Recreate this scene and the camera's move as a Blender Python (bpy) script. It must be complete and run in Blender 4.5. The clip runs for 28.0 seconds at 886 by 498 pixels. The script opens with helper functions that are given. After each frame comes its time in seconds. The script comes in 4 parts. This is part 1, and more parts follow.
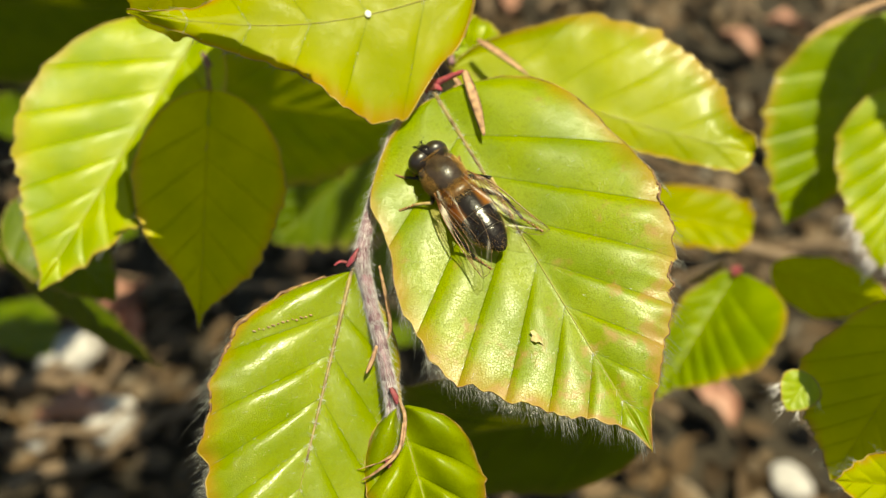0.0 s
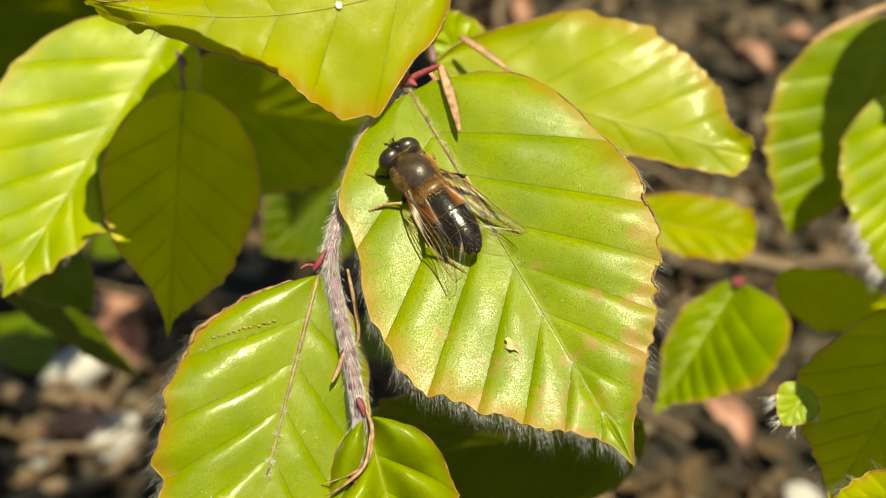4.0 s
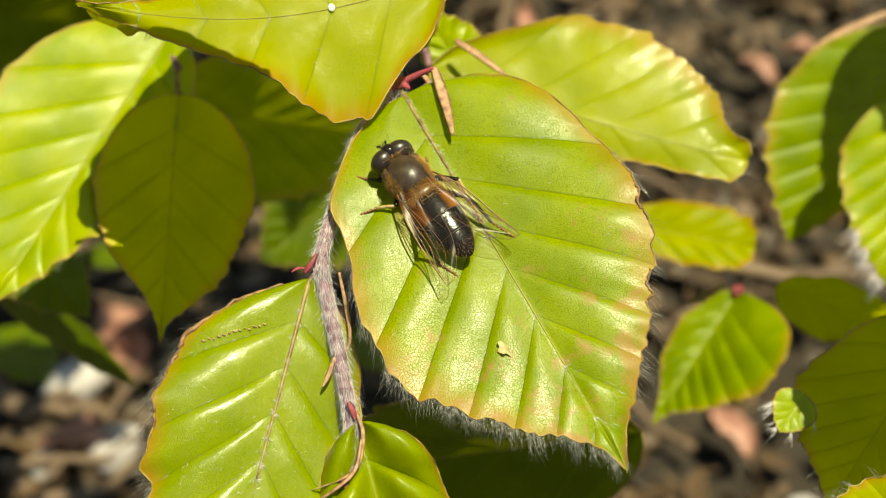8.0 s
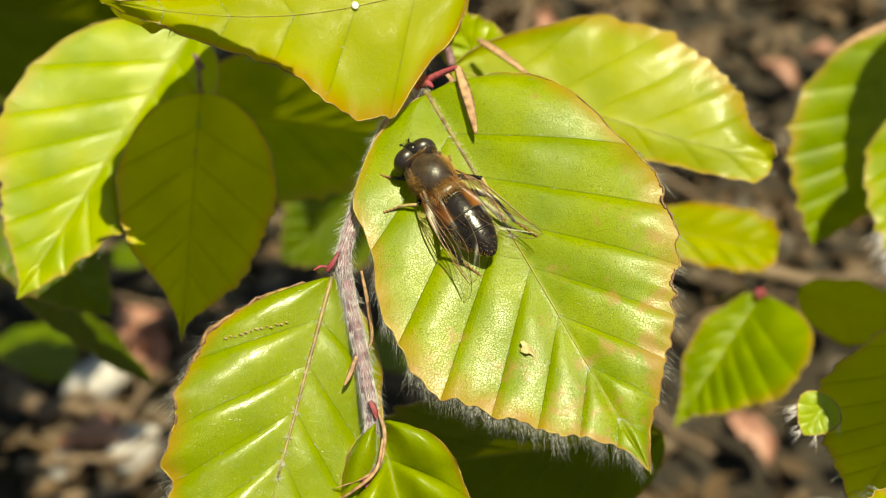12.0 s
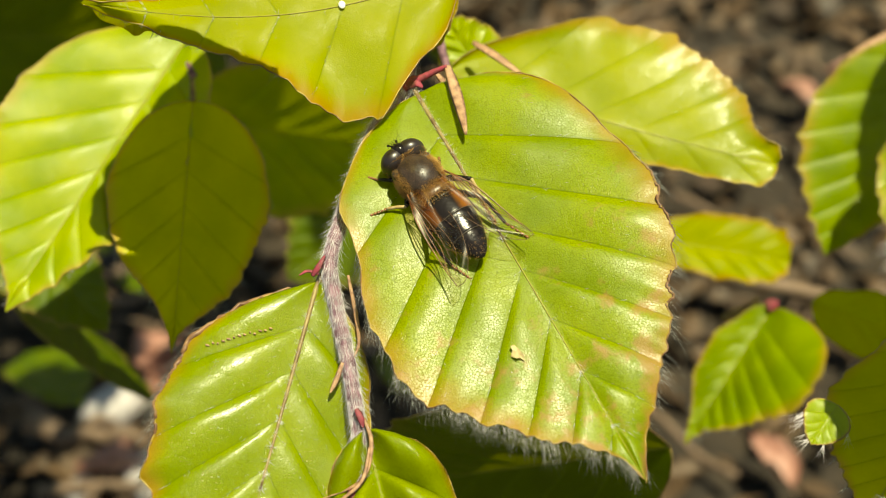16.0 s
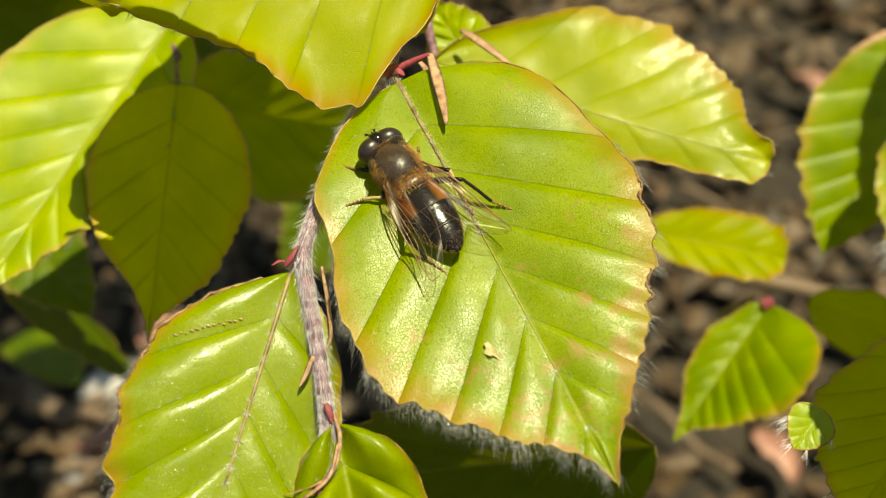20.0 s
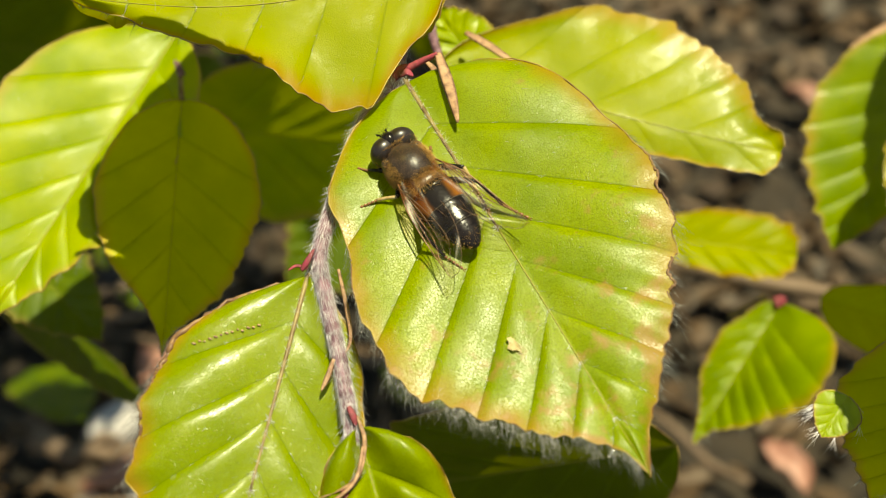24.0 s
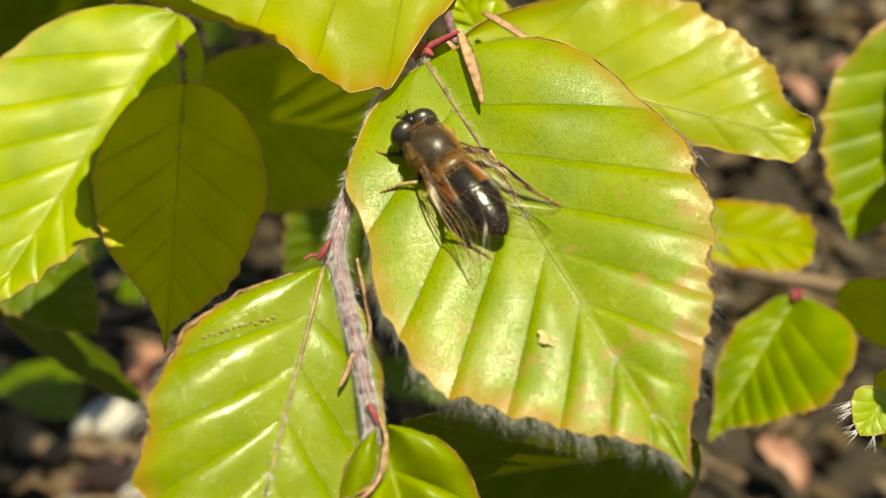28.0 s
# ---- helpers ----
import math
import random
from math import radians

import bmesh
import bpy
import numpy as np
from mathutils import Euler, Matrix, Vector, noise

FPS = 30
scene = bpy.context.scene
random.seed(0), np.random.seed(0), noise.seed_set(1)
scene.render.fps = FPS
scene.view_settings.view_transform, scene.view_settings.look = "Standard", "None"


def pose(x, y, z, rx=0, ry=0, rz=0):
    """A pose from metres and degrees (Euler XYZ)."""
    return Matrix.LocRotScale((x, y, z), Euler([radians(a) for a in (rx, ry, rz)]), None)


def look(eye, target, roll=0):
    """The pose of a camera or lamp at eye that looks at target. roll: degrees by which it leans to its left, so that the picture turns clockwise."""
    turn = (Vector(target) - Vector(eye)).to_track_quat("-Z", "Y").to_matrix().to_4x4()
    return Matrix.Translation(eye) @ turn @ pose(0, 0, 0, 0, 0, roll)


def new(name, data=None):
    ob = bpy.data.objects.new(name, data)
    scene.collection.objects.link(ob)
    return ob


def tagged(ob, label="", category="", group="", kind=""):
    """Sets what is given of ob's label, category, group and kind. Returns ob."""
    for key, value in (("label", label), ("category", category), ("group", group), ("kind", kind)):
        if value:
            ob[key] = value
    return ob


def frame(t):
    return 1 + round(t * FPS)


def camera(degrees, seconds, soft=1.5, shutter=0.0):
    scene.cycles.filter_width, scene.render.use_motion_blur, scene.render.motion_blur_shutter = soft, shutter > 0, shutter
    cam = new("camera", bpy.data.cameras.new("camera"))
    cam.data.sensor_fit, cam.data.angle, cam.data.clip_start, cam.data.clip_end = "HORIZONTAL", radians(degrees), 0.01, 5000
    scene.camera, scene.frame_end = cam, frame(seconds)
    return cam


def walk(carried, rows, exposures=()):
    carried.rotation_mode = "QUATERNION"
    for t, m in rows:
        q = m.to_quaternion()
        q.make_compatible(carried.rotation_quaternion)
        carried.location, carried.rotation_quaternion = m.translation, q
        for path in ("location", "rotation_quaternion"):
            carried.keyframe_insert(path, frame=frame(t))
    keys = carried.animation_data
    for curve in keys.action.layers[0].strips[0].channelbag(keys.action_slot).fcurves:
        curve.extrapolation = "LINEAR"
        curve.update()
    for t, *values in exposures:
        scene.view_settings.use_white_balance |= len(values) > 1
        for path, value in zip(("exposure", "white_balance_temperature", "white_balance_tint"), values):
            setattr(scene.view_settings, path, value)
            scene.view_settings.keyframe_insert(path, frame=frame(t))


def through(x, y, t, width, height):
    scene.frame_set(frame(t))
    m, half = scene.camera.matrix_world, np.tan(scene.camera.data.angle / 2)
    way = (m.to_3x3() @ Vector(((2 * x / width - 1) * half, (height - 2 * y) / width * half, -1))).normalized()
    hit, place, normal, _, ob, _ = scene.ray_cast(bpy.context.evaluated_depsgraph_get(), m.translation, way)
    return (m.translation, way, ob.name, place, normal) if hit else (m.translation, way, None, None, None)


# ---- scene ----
cam = camera(39.5, 28.0, soft=1.1)
# The hedge is laid out in millimetres on axes that lean down the slope of the shoots:
# u to the right, d away from the eye, v up the slope.
EYE, TILT = 0.40, -42.0
RIG = pose(0, 0, EYE, TILT)
ROWS = [
    (0.0, -0.21, -0.49, 1.47, -0.198, -0.357, -0.026),
    (0.5, 0.17, 0.36, 1.87, -0.376, -0.376, -0.039),
    (1.0, -0.47, 1.34, 1.53, -0.329, -0.083, 0.025),
    (1.5, 0.89, 2.95, 0.90, -0.091, 0.101, -0.076),
    (2.0, 2.76, 3.18, 1.15, 0.243, 0.012, -0.306),
    (2.5, 4.16, 3.42, 0.36, 0.435, 0.206, -0.326),
    (4.5, 4.03, 6.86, -0.68, 0.672, 0.772, -0.161),
    (5.0, 3.69, 7.49, -1.41, 0.535, 1.022, -0.274),
    (5.5, 3.56, 6.40, 0.80, 0.751, 0.803, -0.254),
    (6.0, 2.52, 6.06, 0.46, 0.648, 1.044, -0.241),
    (6.5, 3.46, 5.90, 1.02, 0.847, 0.955, -0.382),
    (7.0, 4.77, 6.30, 0.52, 0.846, 1.112, -0.363),
    (7.5, 5.58, 6.93, -0.99, 0.910, 1.185, -0.255),
    (8.0, 5.31, 6.94, -1.06, 0.923, 1.187, -0.276),
    (8.5, 5.43, 5.90, -0.57, 1.104, 1.218, -0.327),
    (9.0, 4.77, 5.40, -0.41, 1.046, 1.102, -0.378),
    (9.5, 3.04, 5.09, -0.36, 1.066, 1.012, -0.307),
    (10.0, 4.09, 5.26, -0.54, 1.268, 1.133, -0.366),
    (10.5, 5.20, 5.71, -0.58, 1.557, 1.069, -0.408),
    (11.0, 4.04, 5.12, -0.74, 1.345, 1.171, -0.461),
    (11.5, 4.00, 5.70, -2.01, 1.534, 1.638, -0.473),
    (12.0, 4.84, 7.47, -1.45, 1.735, 1.337, -0.629),
    (12.5, 5.33, 8.42, -2.09, 1.811, 1.453, -0.494),
    (14.5, 7.41, 13.05, -5.14, 2.464, 2.810, -0.103),
    (15.0, 7.24, 10.26, -4.19, 2.533, 2.914, -0.097),
    (15.5, 7.46, 10.08, -3.52, 2.877, 2.751, 0.070),
    (16.0, 7.99, 11.05, -3.52, 2.937, 2.611, -0.217),
    (16.5, 10.63, 11.51, -2.34, 3.591, 1.853, -1.029),
    (17.0, 7.02, 11.54, -6.34, 2.652, 3.561, 0.432),
    (17.5, 5.66, 10.57, -4.63, 2.477, 3.070, 0.085),
    (18.0, 6.75, 11.62, -5.41, 3.267, 3.180, 0.112),
    (18.5, 8.52, 12.47, -4.64, 3.368, 3.090, -0.025),
    (19.0, 9.70, 13.38, -3.92, 3.371, 2.227, -1.469),
    (19.5, 11.46, 13.37, -3.71, 3.954, 2.934, -0.462),
    (20.0, 10.89, 13.72, -2.71, 3.417, 1.928, -1.502),
    (20.5, 12.18, 13.53, -6.09, 4.287, 3.617, -0.205),
    (21.0, 11.20, 11.91, -2.20, 4.653, 2.129, -0.854),
    (21.5, 7.26, 11.51, -4.10, 3.854, 2.865, -0.080),
    (23.5, 8.25, 13.19, -5.34, 3.219, 3.278, 0.967),
    (24.0, 9.07, 14.73, -5.45, 3.362, 3.332, 0.816),
    (24.5, 11.50, 15.65, -4.17, 3.905, 2.885, 0.659),
    (25.0, 9.02, 17.39, -4.07, 3.554, 2.559, 0.634),
    (25.5, 8.85, 19.01, -3.71, 3.575, 2.395, 0.600),
    (26.0, 6.99, 18.81, -4.58, 3.125, 2.823, 0.413),
    (26.5, 6.03, 18.54, -5.27, 2.584, 3.234, 0.584),
    (27.0, 7.46, 19.67, -5.35, 2.757, 3.156, 0.640),
    (27.5, 7.14, 20.07, -5.21, 2.693, 3.063, 0.597),
    (28.0, 5.46, 20.27, -5.74, 2.621, 3.156, 0.792),
]
walk(cam, [(t, RIG @ pose(u / 1000, d / 1000, v / 1000, 90 + pitch, roll, yaw)) for t, u, d, v, yaw, pitch, roll in ROWS], [(0.0, 0.58, 8300, -10), (28.0, 0.58, 8300, -10)])
cam.data.dof.use_dof = True
cam.data.dof.focus_distance = 0.110
cam.data.dof.aperture_fstop = 30.0


def at(p):
    """A place of the plan, in metres of the world."""
    return RIG @ (Vector(p) * 0.001)


def along(p):
    """A direction of the plan, in the world."""
    return (RIG.to_3x3() @ Vector(p)).normalized()


# ---- light ----
SUN = along((0.5, -1.6, 1.35))
world = bpy.data.worlds.new("world")
scene.world = world
world.use_nodes = True
sky = world.node_tree.nodes.new("ShaderNodeTexSky")
sky.sky_type, sky.sun_disc = "NISHITA", False
sky.sun_elevation = math.asin(SUN.z)
sky.sun_rotation = math.atan2(SUN.x, SUN.y)
world.node_tree.links.new(sky.outputs[0], world.node_tree.nodes["Background"].inputs[0])
world.node_tree.nodes["Background"].inputs[1].default_value = 0.07
sun = new("sun", bpy.data.lights.new("sun", "SUN"))
sun.data.energy, sun.data.angle, sun.data.color = 5.0, radians(0.53), (1.0, 0.93, 0.80)
sun.matrix_world = look(SUN * 3, (0, 0, 0))


# ---- materials ----
class Shade:
    """A node material in the making."""

    def __init__(self, name):
        self.m = bpy.data.materials.new(name)
        self.m.use_nodes = True
        self.t = self.m.node_tree
        self.bsdf = self.t.nodes["Principled BSDF"]
        self.out = self.t.nodes["Material Output"]

    def n(self, kind, **sockets):
        node = self.t.nodes.new("ShaderNode" + kind)
        for key, value in sockets.items():
            self.put(node.inputs[key.replace("_", " ")], value)
        return node

    def put(self, socket, value):
        if isinstance(value, bpy.types.NodeSocket):
            self.t.links.new(value, socket)
        elif isinstance(value, tuple) and len(value) == 3 and socket.type == "RGBA":
            socket.default_value = (*value, 1)
        else:
            socket.default_value = value

    def set(self, **sockets):
        for key, value in sockets.items():
            self.put(self.bsdf.inputs[key.replace("_", " ")], value)

    def coords(self):
        return self.n("TexCoord").outputs["Object"]

    def noise(self, scale, detail=3.0, rough=0.55, vector=None):
        return self.n("TexNoise", Vector=vector or self.coords(), Scale=scale, Detail=detail, Roughness=rough).outputs["Fac"]

    def cells(self, scale, feature="F1", vector=None):
        node = self.n("TexVoronoi", Vector=vector or self.coords(), Scale=scale)
        node.feature = feature
        return node.outputs["Distance"]

    def math(self, op, a, b=0.0, clamp=False):
        node = self.t.nodes.new("ShaderNodeMath")
        node.operation, node.use_clamp = op, clamp
        self.put(node.inputs[0], a)
        self.put(node.inputs[1], b)
        return node.outputs[0]

    def ramp(self, fac, lo, hi, a=0.0, b=1.0):
        node = self.n("MapRange")
        node.interpolation_type = "SMOOTHSTEP"
        for key, value in (("Value", fac), ("From Min", lo), ("From Max", hi), ("To Min", a), ("To Max", b)):
            self.put(node.inputs[key], value)
        return node.outputs[0]

    def mix(self, fac, a, b):
        node = self.t.nodes.new("ShaderNodeMix")
        node.data_type = "RGBA"
        self.put(node.inputs[0], fac)
        self.put(node.inputs[6], a)
        self.put(node.inputs[7], b)
        return node.outputs[2]

    def bump(self, height, distance, strength=1.0, normal=None):
        node = self.n("Bump", Height=height, Distance=distance, Strength=strength)
        if normal is not None:
            self.put(node.inputs["Normal"], normal)
        return node.outputs[0]

    def random(self):
        return self.n("ObjectInfo").outputs["Random"]

    def island(self):
        return self.n("NewGeometry").outputs["Random Per Island"]


def leaf_material(name, light, deep, edge, tan, gloss=0.34, through=0.34, patches=0.0, spec=0.6, lines=0.45, grain=0.5, swollen=0.0009, rim_from=0.95):
    """Young beech leaf: glossy skin, net of fine veins, tinted margin, light shining through."""
    s = Shade(name)
    uv = s.n("SeparateXYZ", Vector=s.n("UVMap").outputs[0])
    vein, out = uv.outputs[0], uv.outputs[1]
    big, fine = s.noise(130, 3), s.noise(1500, 2)
    warp = s.t.nodes.new("ShaderNodeVectorMath")
    warp.operation = "MULTIPLY_ADD"
    s.put(warp.inputs[0], s.n("TexNoise", Vector=s.coords(), Scale=1400.0, Detail=2.0).outputs["Color"])
    warp.inputs[1].default_value = (0.0003, 0.0003, 0.0003)
    s.put(warp.inputs[2], s.coords())
    net = s.ramp(s.cells(4300, "DISTANCE_TO_EDGE", warp.outputs[0]), 0.01, 0.12)
    net2 = s.ramp(s.cells(900, "DISTANCE_TO_EDGE"), 0.0, 0.05)
    col = s.mix(s.ramp(big, 0.3, 0.72), deep, light)
    dark = tuple(0.5 * c for c in deep)
    col = s.mix(s.math("MULTIPLY", s.math("SUBTRACT", 1.0, net), lines), col, dark)
    col = s.mix(s.math("MULTIPLY", s.math("SUBTRACT", 1.0, net2), lines * 0.4), col, deep)
    near = s.math("ABSOLUTE", s.math("SUBTRACT", s.math("FRACT", s.math("ADD", vein, 0.5)), 0.5))
    line = s.ramp(near, 0.008, 0.03, min(0.7, 0.2 + lines), 0.0)
    col = s.mix(line, col, (0.13, 0.18, 0.0))
    # ladder of cross veins between the side veins
    rung = s.math("FRACT", s.math("ADD", s.math("MULTIPLY", out, 17.0), s.math("MULTIPLY", s.noise(380, 3), 5.0)))
    rung = s.ramp(s.math("ABSOLUTE", s.math("SUBTRACT", rung, 0.5)), 0.02, 0.09)
    col = s.mix(s.math("MULTIPLY", s.math("SUBTRACT", 1.0, rung), lines * 0.55), col, deep)
    rim = s.ramp(s.math("ADD", out, s.math("MULTIPLY", s.noise(260, 3), 0.22)), rim_from, 1.17)
    col = s.mix(s.math("MULTIPLY", rim, 0.75), col, edge)
    if patches:
        # browned patches towards the tip
        spot = s.math("ADD", s.noise(300, 5, 0.65), s.math("MULTIPLY", vein, 0.03))
        spot = s.math("ADD", spot, s.math("MULTIPLY", out, 0.14))
        spot = s.ramp(spot, 0.73, 0.88, 0.0, patches)
        col = s.mix(spot, col, tan)
    height = s.math("ADD", s.math("MULTIPLY", net, 0.35), s.math("MULTIPLY", net2, 0.25))
    height = s.math("ADD", height, s.math("MULTIPLY", rung, lines * 0.4))
    height = s.math("ADD", height, s.math("MULTIPLY", fine, 0.1 + grain))
    normal = s.bump(height, 0.00003, 0.6)
    # the gloss comes from a waxy skin that swells between the veins
    swell = s.math("ADD", s.noise(110, 1, 0.4), s.math("MULTIPLY", s.noise(600, 2), 0.05))
    skin = s.bump(s.math("ADD", s.math("MULTIPLY", net, 0.5), s.math("MULTIPLY", s.noise(5200, 2), grain * 1.6)), 0.000015, 0.9)
    skin = s.bump(swell, swollen, 1.0, skin)
    rough = s.ramp(s.noise(420, 4), 0.3, 0.75, gloss - 0.05, gloss + 0.08)
    s.set(Base_Color=col, Roughness=0.5, Normal=normal, Specular_IOR_Level=0.05)
    s.set(Coat_Weight=s.ramp(net, 0.0, 1.0, spec * (1 - 0.75 * lines), spec), Coat_Roughness=rough, Coat_Normal=skin, Coat_IOR=1.5)
    glow = s.n("BsdfTranslucent", Color=s.mix(0.5, col, (0.5, 0.50, 0.0)), Normal=normal)
    both = s.n("MixShader", Fac=through)
    s.t.links.new(s.bsdf.outputs[0], both.inputs[1])
    s.t.links.new(glow.outputs[0], both.inputs[2])
    s.t.links.new(both.outputs[0], s.out.inputs[0])
    return s.m


def plain_material(name, a, b, scale=900, roughness=0.5, relief=0.0, metal=0.0, island=False, sheen=0.0, coat=0.0, spec=0.5):
    """Two tones mixed by a fine grain, with relief."""
    s = Shade(name)
    grain = s.noise(scale, 4)
    fac = s.ramp(grain, 0.3, 0.7)
    if island:
        fac = s.math("ADD", s.math("MULTIPLY", fac, 0.35), s.math("MULTIPLY", s.island(), 0.65))
    s.set(Base_Color=s.mix(fac, a, b), Roughness=s.ramp(s.noise(scale * 2.3, 2), 0.3, 0.7, roughness - 0.06, roughness + 0.08), Metallic=metal, Sheen_Weight=sheen, Coat_Weight=coat, Specular_IOR_Level=spec)
    if relief:
        s.set(Normal=s.bump(grain, relief, 0.8))
    return s.m


LEAF = leaf_material("beech leaf", (0.325, 0.385, 0.0), (0.200, 0.280, 0.0), (0.42, 0.20, 0.015), (0.42, 0.22, 0.07), gloss=0.36, patches=0.7, spec=1.0, lines=0.62, grain=0.45, rim_from=0.91)
LEAF_SMOOTH = leaf_material("smooth beech leaf", (0.30, 0.355, 0.0), (0.21, 0.275, 0.0), (0.46, 0.20, 0.02), (0.5, 0.34, 0.1), gloss=0.26, spec=0.9, lines=0.4, grain=0.2, swollen=0.0009, rim_from=0.93)
LEAF_PALE = leaf_material("pale beech leaf", (0.42, 0.47, 0.0), (0.24, 0.33, 0.0), (0.46, 0.30, 0.05), (0.5, 0.34, 0.1), gloss=0.36, spec=1.0, lines=0.2, grain=0.15)
LEAF_BROAD = leaf_material("broad beech leaf", (0.35, 0.365, 0.0), (0.245, 0.285, 0.0), (0.50, 0.26, 0.03), (0.5, 0.3, 0.1), gloss=0.28, spec=0.45, lines=0.10, grain=0.05, swollen=0.0009, rim_from=0.9)
LEAF_YELLOW = leaf_material("yellow beech leaf", (0.45, 0.46, 0.0), (0.35, 0.39, 0.0), (0.50, 0.20, 0.01), (0.5, 0.3, 0.1), through=0.5, rim_from=0.84, gloss=0.34, spec=0.25, lines=0.12, grain=0.15)
LEAF_THIN = leaf_material("thin beech leaf", (0.62, 0.62, 0.0), (0.56, 0.57, 0.0), (0.46, 0.26, 0.02), (0.5, 0.3, 0.1), through=0.88, gloss=0.45, spec=0.1, lines=0.12, grain=0.15)
LEAF_GREEN = leaf_material("green beech leaf", (0.24, 0.31, 0.0), (0.14, 0.21, 0.0), (0.44, 0.24, 0.03), (0.5, 0.34, 0.12), gloss=0.30, spec=0.4, lines=0.25, swollen=0.0006)
# two darker leaf tones with the shade of the hollow put into the colour
LEAF_DIM = leaf_material("beech leaf dimmed for shade", (0.13, 0.18, 0.0), (0.07, 0.12, 0.0), (0.2, 0.16, 0.04), (0.3, 0.2, 0.08), gloss=0.42, through=0.3)
LEAF_SHADED = leaf_material("beech leaf darkened for shade", (0.07, 0.105, 0.0), (0.04, 0.07, 0.0), (0.14, 0.11, 0.02), (0.2, 0.14, 0.05), gloss=0.4, through=0.25, spec=0.3, lines=0.2)
LEAF_OLIVE = leaf_material("olive beech leaf", (0.52, 0.50, 0.0), (0.40, 0.41, 0.0), (0.50, 0.26, 0.03), (0.5, 0.3, 0.1), through=0.2, gloss=0.36, spec=0.25, lines=0.14, grain=0.15)
RIM = plain_material("leaf rim", (0.40, 0.30, 0.07), (0.13, 0.05, 0.02), 330, 0.4)
RIB = plain_material("leaf rib", (0.24, 0.19, 0.03), (0.28, 0.26, 0.02), 700, 0.5, 0.00005)
STALK = plain_material("leaf stalk", (0.13, 0.075, 0.03), (0.30, 0.22, 0.08), 800, 0.5, 0.00008)
HAIR = plain_material("silky hair", (0.88, 0.84, 0.88), (0.5, 0.44, 0.50), 1800, 0.3)
FRINGE = plain_material("fringe hair", (0.36, 0.35, 0.33), (0.07, 0.065, 0.06), 2500, 0.2, spec=0.9)
BARK = plain_material("downy twig bark", (0.08, 0.03, 0.048), (0.28, 0.15, 0.20), 1100, 0.55, 0.00015)
PINK = plain_material("pink bud scar", (0.34, 0.04, 0.075), (0.13, 0.035, 0.035), 1500, 0.7, 0.00006)
DRY = plain_material("dry bud scale", (0.46, 0.27, 0.15), (0.20, 0.10, 0.06), 1600, 0.6, 0.00008)
SOIL = plain_material("soil", (0.012, 0.008, 0.005), (0.035, 0.024, 0.014), 60, 0.9, 0.004)
LITTER = plain_material("dead leaves", (0.016, 0.009, 0.0045), (0.135, 0.08, 0.04), 160, 0.6, 0.0004, island=True)
WOOD = plain_material("dead twig", (0.09, 0.055, 0.035), (0.22, 0.145, 0.095), 180, 0.7, 0.0004, island=True)


# ---- building ----
def thing(name, place, label, category, group="", turn=None):
    """An Empty at a thing's base."""
    ob = new(name)
    ob.empty_display_size = 0.004
    ob.matrix_world = Matrix.Translation(place) @ (turn or Matrix())
    return tagged(ob, label, category, group)


def part(name, bm, material, parent, label="", m=None, kind=""):
    """Links a bmesh, made in the space m (the world where not given), as one mesh under a thing or part."""
    me = bpy.data.meshes.new(name)
    bm.to_mesh(me)
    bm.free()
    me.polygons.foreach_set("use_smooth", [True] * len(me.polygons))
    me.materials.append(material)
    ob = new(name, me)
    ob.parent = parent
    bpy.context.view_layer.update()
    if parent:
        ob.matrix_basis = parent.matrix_world.inverted() @ (m or Matrix())
    else:
        ob.matrix_basis = m or Matrix()
    bpy.context.view_layer.update()
    return tagged(ob, label, kind=kind)


def tube(bm, points, radii, sides=8, cap=True):
    """A round rod through the points."""
    rings, side = [], None
    pts = [Vector(p) for p in points]
    for i, p in enumerate(pts):
        way = (pts[min(i + 1, len(pts) - 1)] - pts[max(i - 1, 0)]).normalized()
        if side is None:
            side = way.orthogonal().normalized()
        side = (side - way * side.dot(way)).normalized()
        up = way.cross(side)
        r = radii[i] if isinstance(radii, (list, tuple)) else radii
        rings.append([bm.verts.new(p + r * (math.cos(a) * side + math.sin(a) * up)) for a in (2 * math.pi * k / sides for k in range(sides))])
    for a, b in zip(rings, rings[1:]):
        for k in range(sides):
            bm.faces.new((a[k], a[(k + 1) % sides], b[(k + 1) % sides], b[k]))
    if cap:
        bm.faces.new(rings[0][::-1])
        bm.faces.new(rings[-1])


def spline(points, steps=8):
    """A smooth line through the points (Catmull-Rom)."""
    p = [Vector(q) for q in points]
    p = [2 * p[0] - p[1]] + p + [2 * p[-1] - p[-2]]
    out = []
    for i in range(1, len(p) - 2):
        for k in range(steps):
            t = k / steps
            out.append(0.5 * (2 * p[i] + (p[i + 1] - p[i - 1]) * t + (2 * p[i - 1] - 5 * p[i] + 4 * p[i + 1] - p[i + 2]) * t * t + (3 * p[i] - p[i - 1] - 3 * p[i + 1] + p[i + 2]) * t**3))
    return out + [p[-2]]


